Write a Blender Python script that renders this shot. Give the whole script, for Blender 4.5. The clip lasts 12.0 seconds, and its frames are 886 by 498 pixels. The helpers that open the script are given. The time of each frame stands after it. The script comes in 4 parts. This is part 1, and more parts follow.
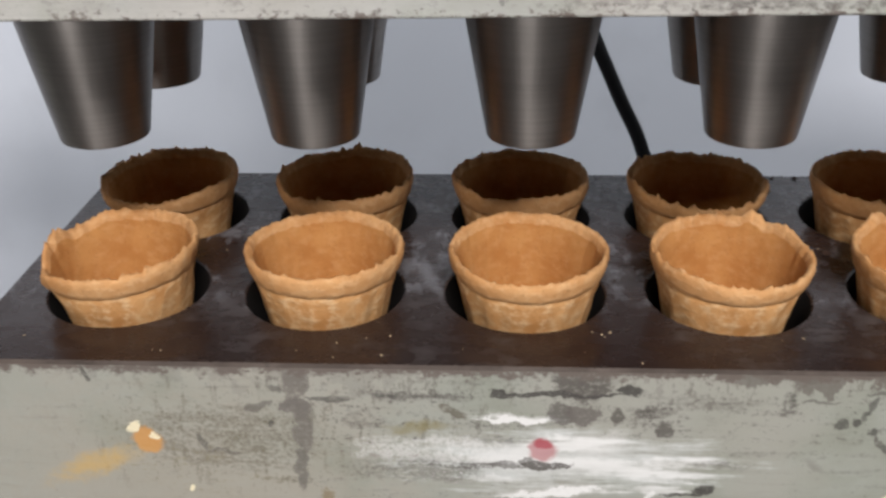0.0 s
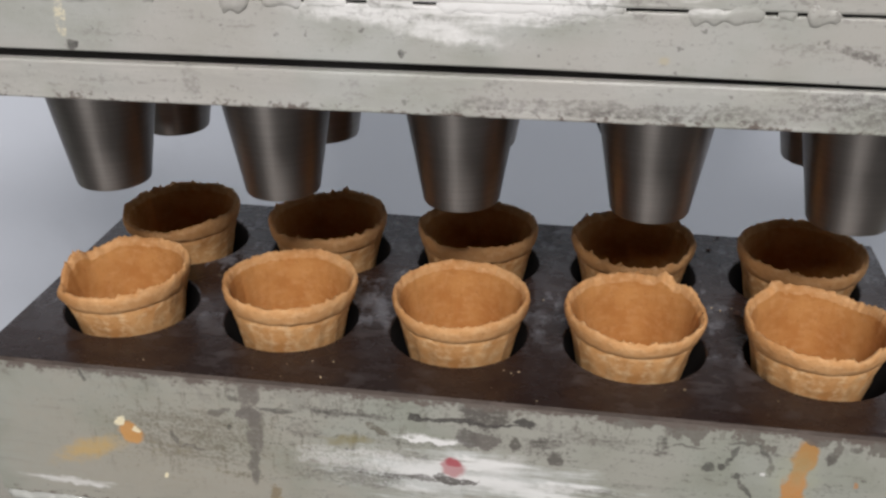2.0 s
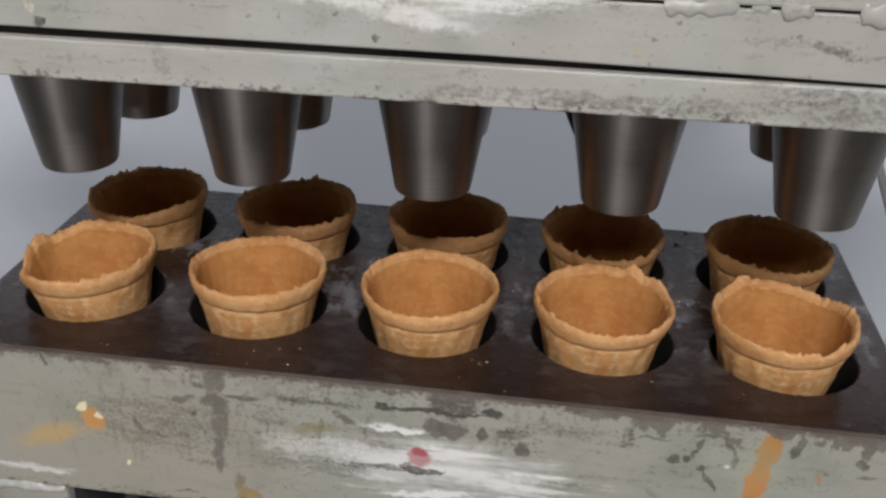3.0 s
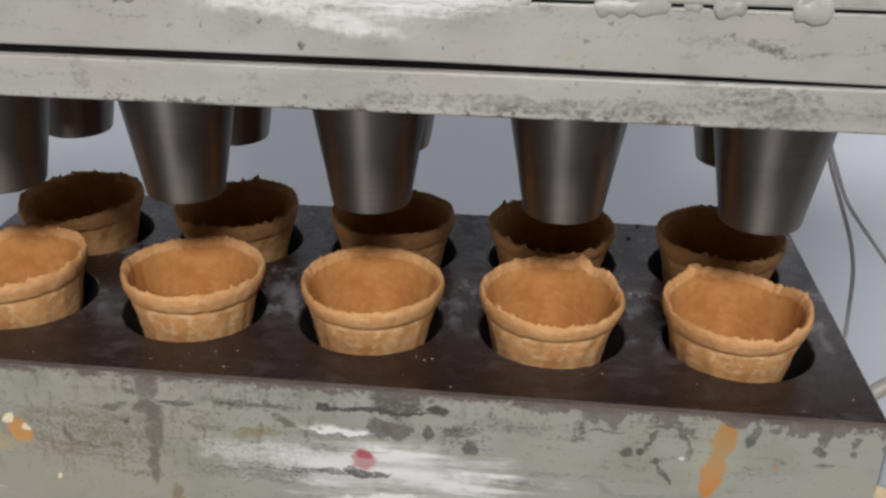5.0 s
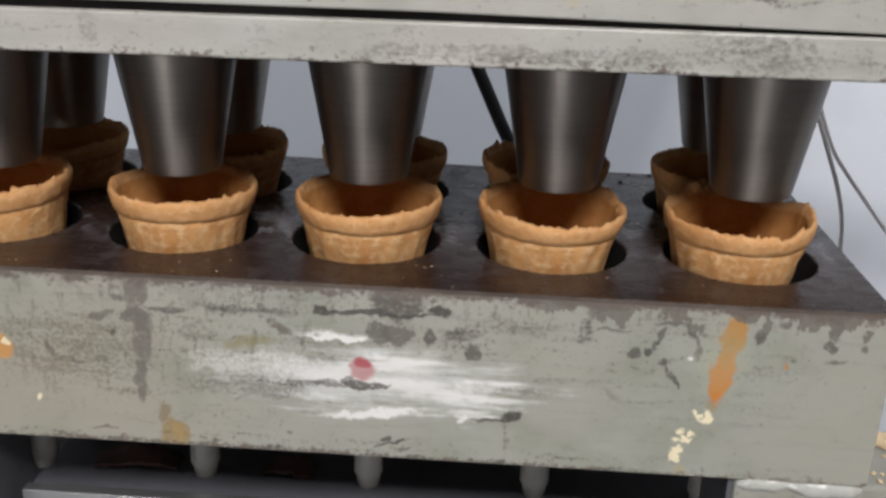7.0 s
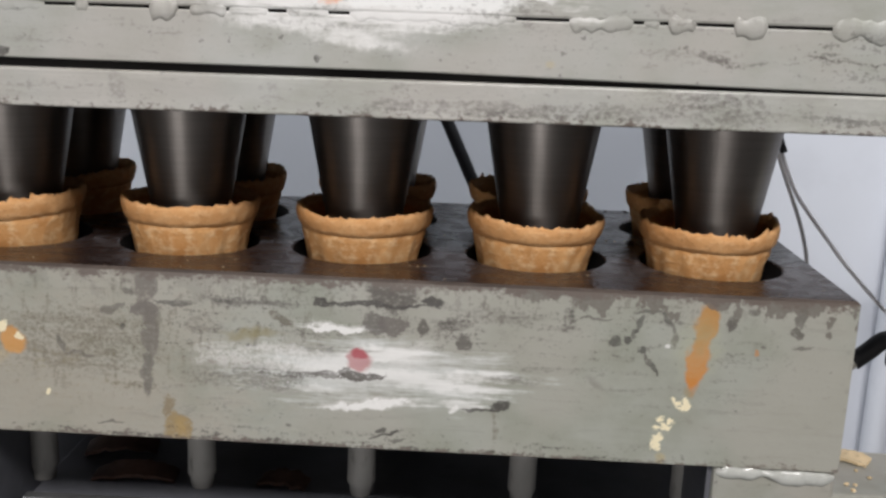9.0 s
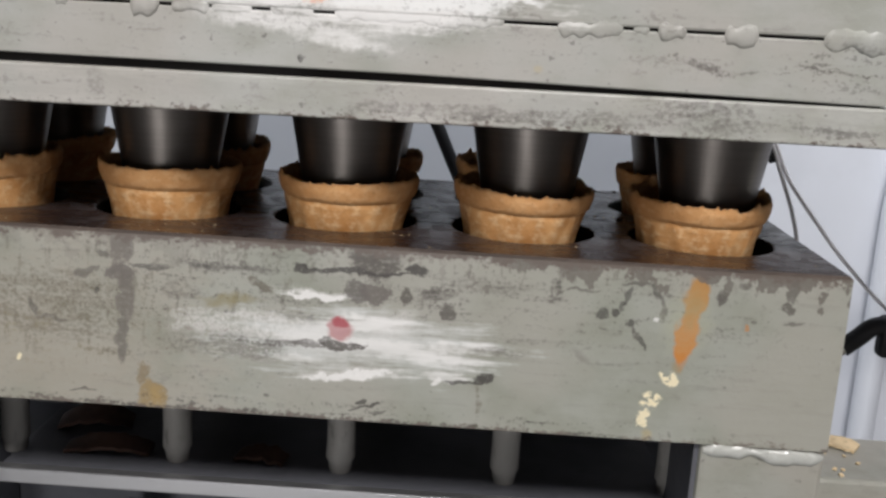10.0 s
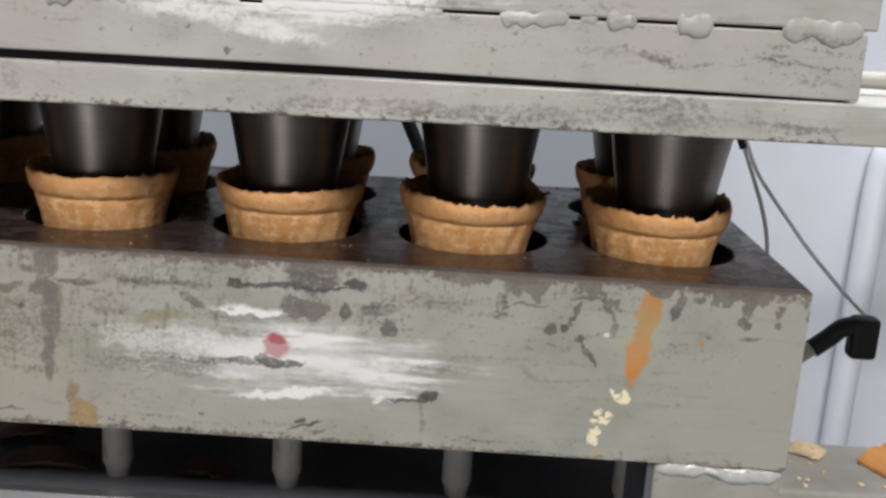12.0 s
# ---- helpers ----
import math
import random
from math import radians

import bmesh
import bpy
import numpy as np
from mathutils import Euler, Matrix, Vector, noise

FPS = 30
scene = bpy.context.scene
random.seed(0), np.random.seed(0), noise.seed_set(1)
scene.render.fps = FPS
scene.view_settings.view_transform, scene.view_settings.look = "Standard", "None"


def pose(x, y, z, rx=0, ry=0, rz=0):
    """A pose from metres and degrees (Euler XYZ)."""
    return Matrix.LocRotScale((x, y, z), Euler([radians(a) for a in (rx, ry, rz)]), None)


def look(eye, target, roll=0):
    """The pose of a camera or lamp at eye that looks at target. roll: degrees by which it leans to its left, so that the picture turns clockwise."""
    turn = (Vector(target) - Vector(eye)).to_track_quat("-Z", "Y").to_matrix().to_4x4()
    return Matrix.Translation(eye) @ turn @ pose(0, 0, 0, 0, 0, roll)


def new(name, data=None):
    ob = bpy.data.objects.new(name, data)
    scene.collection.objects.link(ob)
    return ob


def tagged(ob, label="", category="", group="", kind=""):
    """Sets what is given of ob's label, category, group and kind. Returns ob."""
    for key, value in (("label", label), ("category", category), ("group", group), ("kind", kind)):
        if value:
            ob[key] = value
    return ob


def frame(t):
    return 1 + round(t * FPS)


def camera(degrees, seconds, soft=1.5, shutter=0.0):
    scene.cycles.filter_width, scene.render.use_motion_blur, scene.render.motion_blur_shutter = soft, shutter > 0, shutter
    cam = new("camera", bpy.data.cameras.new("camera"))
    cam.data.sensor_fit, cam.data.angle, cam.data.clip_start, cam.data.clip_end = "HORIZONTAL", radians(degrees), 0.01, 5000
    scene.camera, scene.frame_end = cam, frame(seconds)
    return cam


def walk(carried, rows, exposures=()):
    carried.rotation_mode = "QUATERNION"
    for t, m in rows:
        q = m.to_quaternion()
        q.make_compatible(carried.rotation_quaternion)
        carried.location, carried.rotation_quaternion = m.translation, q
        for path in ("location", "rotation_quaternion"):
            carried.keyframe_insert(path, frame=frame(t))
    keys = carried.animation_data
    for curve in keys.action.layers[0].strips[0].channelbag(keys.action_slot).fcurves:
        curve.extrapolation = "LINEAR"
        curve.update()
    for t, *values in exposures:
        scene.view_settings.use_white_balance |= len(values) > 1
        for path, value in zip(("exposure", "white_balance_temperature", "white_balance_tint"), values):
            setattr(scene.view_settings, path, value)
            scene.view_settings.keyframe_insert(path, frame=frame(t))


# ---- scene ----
cam = camera(47.54, 12.0, soft=2.6, shutter=0.3)
PATH = [
    (0, (-0.0131, -0.2974, 1.1946), (-0.1059, 1.4908, 0.3036), -0.78),
    (0.5, (0.0143, -0.3093, 1.2077), (-0.2411, 1.4783, 0.3479), -0.92),
    (1, (0.0331, -0.3549, 1.2416), (-0.2275, 1.4228, 0.3632), -1.03),
    (1.5, (0.0570, -0.3618, 1.2421), (-0.1778, 1.4165, 0.3574), -0.33),
    (2, (0.0573, -0.3418, 1.2395), (-0.2266, 1.4298, 0.3558), 0.03),
    (2.5, (0.0529, -0.3419, 1.2417), (-0.1787, 1.4393, 0.3622), 1.23),
    (3, (0.0558, -0.3417, 1.2360), (-0.1616, 1.4361, 0.3460), 1.97),
    (5, (0.0665, -0.3321, 1.2189), (-0.0921, 1.4711, 0.3685), 1.39),
    (5.5, (0.0615, -0.3325, 1.2062), (-0.0983, 1.4719, 0.3585), 2.21),
    (6, (0.0655, -0.3319, 1.1846), (-0.0512, 1.4555, 0.2948), 2.58),
    (6.5, (0.0604, -0.3309, 1.2029), (-0.0457, 1.5140, 0.4382), 3.56),
    (7, (0.0539, -0.3529, 1.1486), (-0.0355, 1.5192, 0.4507), 2.06),
    (9, (0.0513, -0.3964, 1.1056), (-0.0043, 1.5514, 0.6550), 2.31),
    (9.5, (0.0557, -0.3886, 1.1001), (0.0207, 1.5639, 0.6683), 2.99),
    (10, (0.0529, -0.3895, 1.0895), (0.0216, 1.5602, 0.6452), 3.50),
    (10.5, (0.0513, -0.3860, 1.0812), (0.0483, 1.5606, 0.6224), 4.03),
    (11, (0.0516, -0.3772, 1.0873), (0.0203, 1.5620, 0.5993), 3.80),
    (11.5, (0.0654, -0.3650, 1.0851), (0.0228, 1.5712, 0.5859), 3.79),
    (12, (0.0728, -0.3664, 1.1033), (0.0535, 1.5685, 0.5976), 3.39),
]
walk(cam, [(t, look(eye, target, roll)) for t, eye, target, roll in PATH],
     exposures=((0, -0.15), (0.5, -0.1), (1, -0.28), (1.5, -0.32), (2, -0.4), (2.5, -0.58), (3, -0.55), (5, -0.5), (5.5, -0.48), (6, -0.4), (6.5, -0.38), (7, -0.34), (9, -0.42), (10, -0.41), (12, -0.4)))

# ---- world and lights ----
world = bpy.data.worlds.new("room_air")
scene.world = world
world.use_nodes = True
world.node_tree.nodes["Background"].inputs[0].default_value = (0.75, 0.8, 0.9, 1)
world.node_tree.nodes["Background"].inputs[1].default_value = 0.05


def lamp(name, x, y, z, sx, sy, watts, colour, target):
    data = bpy.data.lights.new(name, "AREA")
    data.shape, data.size, data.size_y, data.energy, data.color = "RECTANGLE", sx, sy, watts, colour
    ob = new(name, data)
    ob.matrix_world = look((x, y, z), target)
    return ob


lamp("unseen_ceiling_lamp", 0.25, -1.5, 2.52, 0.8, 0.5, 86, (1.0, 0.96, 0.945), (0.25, -1.5, 0))
# lamp added over the head to brighten the wall behind the press
lamp("unseen_ceiling_lamp", 0.0, 0.08, 2.52, 1.6, 0.25, 88, (0.95, 0.965, 1.0), (0.0, 0.08, 0))
# added fill, set low to brighten front cups and punches but not rear cups
lamp("low_front_fill", -0.5, -2.78, 0.75, 0.8, 0.6, 22, (1.0, 0.97, 0.965), (-0.5, 0, 0.85))
scene.view_settings.exposure = 0.0


# ---- materials ----
class Nodes:
    """A short hand for node materials."""

    def __init__(self, name, rough=0.5, metal=0.0, spec=0.5):
        self.mat = bpy.data.materials.new(name)
        self.mat.use_nodes = True
        self.tree = self.mat.node_tree
        self.bsdf = self.tree.nodes["Principled BSDF"]
        self.bsdf.inputs["Roughness"].default_value = rough
        self.bsdf.inputs["Metallic"].default_value = metal
        self.bsdf.inputs["Specular IOR Level"].default_value = spec
        self.coord = self.tree.nodes.new("ShaderNodeTexCoord").outputs["Object"]
        self.warped = None

    def warp(self, steps):
        """Bends the coordinates that spot() uses, by noises of (scale, reach)."""
        at = self.coord
        for scale, reach in steps:
            n = self.tree.nodes.new("ShaderNodeVectorMath")
            n.operation = "MULTIPLY_ADD"
            shade = self.tree.nodes.new("ShaderNodeVectorMath")
            shade.operation = "SUBTRACT"
            self.put(shade.inputs[0], self.rgb_noise(scale))
            shade.inputs[1].default_value = (0.5, 0.5, 0.5)
            self.put(n.inputs[0], shade.outputs[0])
            n.inputs[1].default_value = (reach, 0, reach)
            self.put(n.inputs[2], at)
            at = n.outputs[0]
        self.warped = at

    def put(self, socket, value):
        if isinstance(value, bpy.types.NodeSocket):
            self.tree.links.new(value, socket)
        else:
            socket.default_value = value

    def math(self, op, a, b=0.0, c=0.0, clamp=False):
        n = self.tree.nodes.new("ShaderNodeMath")
        n.operation, n.use_clamp = op, clamp
        for k, v in enumerate((a, b, c)):
            self.put(n.inputs[k], v)
        return n.outputs[0]

    def noise(self, scale, detail=4.0, stretch=(1, 1, 1), rough=0.55, offset=(0, 0, 0)):
        m = self.tree.nodes.new("ShaderNodeMapping")
        self.put(m.inputs["Vector"], self.coord)
        m.inputs["Scale"].default_value = stretch
        m.inputs["Location"].default_value = offset
        n = self.tree.nodes.new("ShaderNodeTexNoise")
        self.put(n.inputs["Vector"], m.outputs[0])
        n.inputs["Scale"].default_value, n.inputs["Detail"].default_value, n.inputs["Roughness"].default_value = scale, detail, rough
        return n.outputs["Fac"]

    def rgb_noise(self, scale):
        n = self.tree.nodes.new("ShaderNodeTexNoise")
        self.put(n.inputs["Vector"], self.coord)
        n.inputs["Scale"].default_value = scale
        return n.outputs["Color"]

    def ramp(self, value, lo, hi, a=0.0, b=1.0):
        n = self.tree.nodes.new("ShaderNodeMapRange")
        n.interpolation_type = "SMOOTHSTEP"
        for k, v in enumerate((value, lo, hi, a, b)):
            self.put(n.inputs[k], v)
        return n.outputs[0]

    def mix(self, fac, a, b):
        n = self.tree.nodes.new("ShaderNodeMix")
        n.data_type = "RGBA"
        self.put(n.inputs[0], fac)
        self.put(n.inputs[6], a if isinstance(a, bpy.types.NodeSocket) else (*a, 1))
        self.put(n.inputs[7], b if isinstance(b, bpy.types.NodeSocket) else (*b, 1))
        return n.outputs[2]

    def axis(self, k):
        n = self.tree.nodes.new("ShaderNodeSeparateXYZ")
        self.put(n.inputs[0], self.coord)
        return n.outputs[k]

    def spot(self, cx, cz, hx, hz, angle=0.0):
        """The distance from an ellipse's middle on a front face, 1 at its outline."""
        m = self.tree.nodes.new("ShaderNodeMapping")
        m.vector_type = "TEXTURE"
        self.put(m.inputs["Vector"], self.warped or self.coord)
        m.inputs["Location"].default_value = (cx, 0, cz)
        m.inputs["Rotation"].default_value = (0, radians(angle), 0)
        m.inputs["Scale"].default_value = (hx, 1000, hz)
        n = self.tree.nodes.new("ShaderNodeVectorMath")
        n.operation = "LENGTH"
        self.put(n.inputs[0], m.outputs[0])
        return n.outputs["Value"]

    def bump(self, height, strength, distance):
        n = self.tree.nodes.new("ShaderNodeBump")
        self.put(n.inputs["Height"], height)
        n.inputs["Strength"].default_value, n.inputs["Distance"].default_value = strength, distance
        self.put(self.bsdf.inputs["Normal"], n.outputs[0])

    def done(self, colour, rough=None):
        self.put(self.bsdf.inputs["Base Color"], colour if isinstance(colour, bpy.types.NodeSocket) else (*colour, 1))
        if rough is not None:
            self.put(self.bsdf.inputs["Roughness"], rough)
        return self.mat


WHITE, DARK, GREY, PEACH = (0.76, 0.755, 0.74), (0.045, 0.04, 0.036), (0.074, 0.064, 0.056), (0.75, 0.34, 0.2)
ORANGE, BROWN, OLIVE, CREAM, YELLOW = (0.46, 0.185, 0.04), (0.3, 0.21, 0.08), (0.22, 0.19, 0.09), (0.8, 0.72, 0.5), (0.46, 0.36, 0.16)
PAINT = (0.385, 0.39, 0.365)


def paint(name, base, stains, origin, wear_top=None, wear_low=None, scuffs=0.3, peel=0.0):
    """Old grey-green paint with stains: (x, z, half width, half height, angle, colour, strength, kind)."""
    n = Nodes(name, 0.42)
    n.warp(((90, 0.007), (300, 0.003)))
    fine = n.noise(260, 5, (1, 1, 1.2))
    blot = n.noise(38, 4, (1, 1, 1.5))
    streak = n.noise(60, 5, (0.45, 1, 4.5), 0.65)
    rag = n.noise(170, 9, (0.75, 1, 1.1), 0.74, (3, 1, 2))
    col = n.mix(n.ramp(blot, 0.35, 0.7), base, tuple(c * f for c, f in zip(base, (0.82, 0.83, 0.78))))
    col = n.mix(n.math("MULTIPLY", n.ramp(n.noise(17, 3, (1, 1, 1.3), 0.5, (4, 0, 9)), 0.4, 0.62), 0.7), col, tuple(c * f for c, f in zip(base, (1.05, 0.99, 0.98))))
    col = n.mix(n.math("MULTIPLY", n.ramp(streak, 0.54, 0.7), scuffs), col, GREY)
    col = n.mix(n.math("MULTIPLY", n.ramp(n.math("ADD", rag, n.math("MULTIPLY_ADD", blot, 0.5, -0.25)), 0.6, 0.66), scuffs), col, GREY)
    col = n.mix(n.math("MULTIPLY", n.ramp(fine, 0.66, 0.72), 0.5), col, DARK)
    col = n.mix(n.math("MULTIPLY", n.ramp(rag, 0.36, 0.28), 0.35), col, tuple(min(0.8, c * 1.5) for c in base))
    grit = n.noise(620, 6, (0.8, 1, 1), 0.7, (7, 3, 5))
    broken = n.math("ADD", n.math("MULTIPLY", grit, 0.45), n.math("ADD", n.math("MULTIPLY", streak, 0.3), n.math("MULTIPLY", rag, 0.25)))
    runs = n.noise(120, 6, (2.2, 1, 0.6), 0.66, (5, 2, 8))
    for cx, cz, hx, hz, angle, tone, strength, kind in stains:
        d = n.spot(cx - origin[0], cz - origin[2], hx, hz, angle)
        if kind == "streak":
            d = n.math("ADD", d, n.math("MULTIPLY_ADD", streak, 2.6, -1.3))
            d = n.math("ADD", d, n.math("MULTIPLY_ADD", fine, 0.6, -0.3))
            mask = n.math("MULTIPLY", n.ramp(d, 1.2, 0.4), n.ramp(streak, 0.35, 0.6, 1.0, 0.7))
        elif kind == "rag":
            d = n.math("ADD", d, n.math("MULTIPLY_ADD", rag, 3.0, -1.5))
            mask = n.math("MULTIPLY", n.ramp(d, 1.25, 0.8), n.ramp(broken, 0.44, 0.54))
        elif kind == "crisp":
            d = n.math("ADD", d, n.math("ADD", n.math("MULTIPLY_ADD", rag, 1.5, -0.75), n.math("MULTIPLY_ADD", grit, 1.6, -0.8)))
            mask = n.math("MULTIPLY", n.ramp(d, 1.1, 0.85), n.ramp(broken, 0.4, 0.5, 0.4, 1.0))
        elif kind == "drips":
            mask = n.math("MULTIPLY", n.ramp(d, 1.1, 0.5), n.ramp(n.math("ADD", runs, n.math("MULTIPLY_ADD", grit, 0.5, -0.25)), 0.54, 0.62))
        elif kind == "grit":
            specks = n.math("ADD", grit, n.math("ADD", n.math("MULTIPLY_ADD", streak, 0.7, -0.35), n.math("MULTIPLY_ADD", rag, 0.6, -0.3)))
            mask = n.math("MULTIPLY", n.ramp(d, 1.1, 0.5), n.ramp(specks, 0.56, 0.7))
        elif kind == "wash":
            d = n.math("ADD", d, n.math("MULTIPLY_ADD", blot, 0.5, -0.25))
            d = n.math("ADD", d, n.math("MULTIPLY_ADD", rag, 0.7, -0.35))
            mask = n.ramp(d, 1.15, 0.75)
        elif kind == "fleck":
            mask = n.math("MULTIPLY", n.ramp(d, 1.15, 0.85), n.ramp(n.math("ADD", fine, n.math("MULTIPLY_ADD", d, -0.06, 0.05)), 0.46, 0.53))
        else:
            d = n.math("ADD", d, n.math("MULTIPLY_ADD", blot, 0.9, -0.45))
            d = n.math("ADD", d, n.math("MULTIPLY_ADD", rag, 1.6, -0.8))
            mask = n.ramp(d, 1.15, 0.78 if kind == "hard" else 0.25)
            if kind == "hard":
                mask = n.math("MULTIPLY", mask, n.ramp(broken, 0.4, 0.5, 0.45, 1.0))
        if kind not in ("fleck", "wash", "streak", "crisp", "rag"):
            mask = n.math("MULTIPLY", mask, n.ramp(n.math("ADD", n.math("MULTIPLY", fine, 0.6), n.math("MULTIPLY", streak, 0.4)), 0.36, 0.6, 0.72, 1.0))
        col = n.mix(n.math("MULTIPLY", mask, strength), col, tone)
    z = n.axis(2)
    if peel:
        lumps = n.noise(95, 5, (1.25, 1, 0.8), 0.6, (1, 4, 6))
        d = n.math("MULTIPLY_ADD", n.math("SUBTRACT", z, peel - origin[2]), 105.0, n.math("MULTIPLY_ADD", lumps, 7.0, -3.5))
        d = n.math("ADD", d, n.math("MULTIPLY_ADD", rag, 1.6, -0.8))
        there = n.math("MULTIPLY", n.ramp(n.axis(0), 0.03, 0.09, 0.25, 1.0), n.ramp(d, -0.22, -0.05))
        there = n.math("MULTIPLY", there, n.ramp(broken, 0.36, 0.48, 0.6, 1.0))
        col = n.mix(n.math("MULTIPLY", there, 0.85), col, (0.135, 0.122, 0.105))
    for edge, sign in ((wear_top, 1), (wear_low, -1)):
        if edge is not None:
            d = n.math("MULTIPLY", n.math("SUBTRACT", z, edge - origin[2]), sign * 300.0)
            d = n.math("ADD", d, n.math("MULTIPLY_ADD", rag, 7.0, -3.6))
            d = n.math("ADD", d, n.math("MULTIPLY_ADD", grit, 3.0, -1.5))
            col = n.mix(n.ramp(d, -0.8, 0.2), col, (0.13, 0.105, 0.09))
    n.bump(n.math("ADD", n.math("MULTIPLY", fine, 0.4), n.math("ADD", n.math("MULTIPLY", streak, 0.6), rag)), 0.35, 0.0006)
    return n.done(col, n.ramp(blot, 0.3, 0.7, 0.36, 0.52))


def plain(name, colour, rough=0.5, metal=0.0, grain=120.0, depth=0.0004, vary=0.25, stretch=(1, 1, 1), spec=0.5):
    n = Nodes(name, rough, metal, spec)
    big, small = n.noise(grain * 0.15, 3, stretch), n.noise(grain, 5, stretch)
    col = n.mix(n.ramp(big, 0.3, 0.7), colour, tuple(c * (1 - vary) for c in colour))
    col = n.mix(n.math("MULTIPLY", n.ramp(small, 0.55, 0.75), 0.5), col, tuple(c * (1 - 1.6 * vary) for c in colour))
    n.bump(small, 0.3, depth)
    return n.done(col, n.ramp(big, 0.3, 0.7, rough * 0.85, min(1, rough * 1.15)))


def oily_steel():
    n = Nodes("oily_brown_steel", 0.3, 0.0, 0.36)
    big, mid, fine = n.noise(16, 5, (1, 1.4, 1)), n.noise(75, 6, (1, 1.6, 1), 0.62), n.noise(480, 4)
    col = n.mix(n.ramp(big, 0.35, 0.65), (0.027, 0.015, 0.0125), (0.034, 0.024, 0.022))
    col = n.mix(n.math("MULTIPLY", n.ramp(n.math("ADD", mid, n.math("MULTIPLY_ADD", big, 0.6, -0.3)), 0.55, 0.74), 0.5), col, (0.1, 0.088, 0.088))
    # bluish patches from mid-depth back paint the wall's reflection into the colour
    wall_sheen = n.noise(110, 6, (1.3, 0.6, 1), 0.6, (2, 5, 1))
    between = n.math("MULTIPLY", n.ramp(n.axis(1), -0.07, -0.035), n.ramp(n.math("ADD", wall_sheen, n.math("MULTIPLY_ADD", big, 0.5, -0.25)), 0.5, 0.68))
    col = n.mix(n.math("MULTIPLY", between, 0.6), col, (0.2, 0.2, 0.22))
    col = n.mix(n.math("MULTIPLY", n.ramp(fine, 0.64, 0.72), 0.4), col, (0.17, 0.12, 0.08))
    n.bump(n.math("ADD", mid, n.math("MULTIPLY", fine, 0.4)), 0.2, 0.0004)
    return n.done(col, n.ramp(mid, 0.3, 0.7, 0.17, 0.36))


def turned_steel():
    n = Nodes("turned_steel", 0.5, 1.0)
    n.bsdf.inputs["Anisotropic"].default_value = 0.7
    n.bsdf.inputs["Anisotropic Rotation"].default_value = 0.25
    t = n.tree.nodes.new("ShaderNodeTangent")
    t.direction_type, t.axis = "RADIAL", "Z"
    n.put(n.bsdf.inputs["Tangent"], t.outputs[0])
    ring, big = n.noise(700, 3, (0.03, 0.03, 1)), n.noise(60, 4, (1, 1, 0.25))
    col = n.mix(n.ramp(ring, 0.3, 0.7), (0.27, 0.25, 0.232), (0.245, 0.226, 0.21))
    col = n.mix(n.math("MULTIPLY", n.ramp(big, 0.45, 0.7), 0.4), col, (0.185, 0.17, 0.157))
    n.bump(ring, 0.01, 0.0001)
    return n.done(col, n.ramp(big, 0.3, 0.7, 0.42, 0.52))


def biscuit(name, light, dark, pale):
    n = Nodes(name, 0.8, 0.0, 0.15)
    spread = 0.66 if name == "baked_crust" else 0.35
    big, mid, fine = n.noise(60, 4), n.noise(230, 5, (1, 1, 1.5)), n.noise(900, 4)
    col = n.mix(n.ramp(big, 0.32, 0.68), light, dark)
    col = n.mix(n.math("MULTIPLY", n.ramp(mid, 0.44, 0.74), spread), col, pale)
    col = n.mix(n.math("MULTIPLY", n.ramp(fine, 0.58, 0.7), 0.4), col, tuple(0.6 * c for c in dark))
    n.bump(n.math("ADD", mid, n.math("MULTIPLY", fine, 0.6)), 0.22 if name == "baked_biscuit" else 0.5, 0.0009)
    return n.done(col)


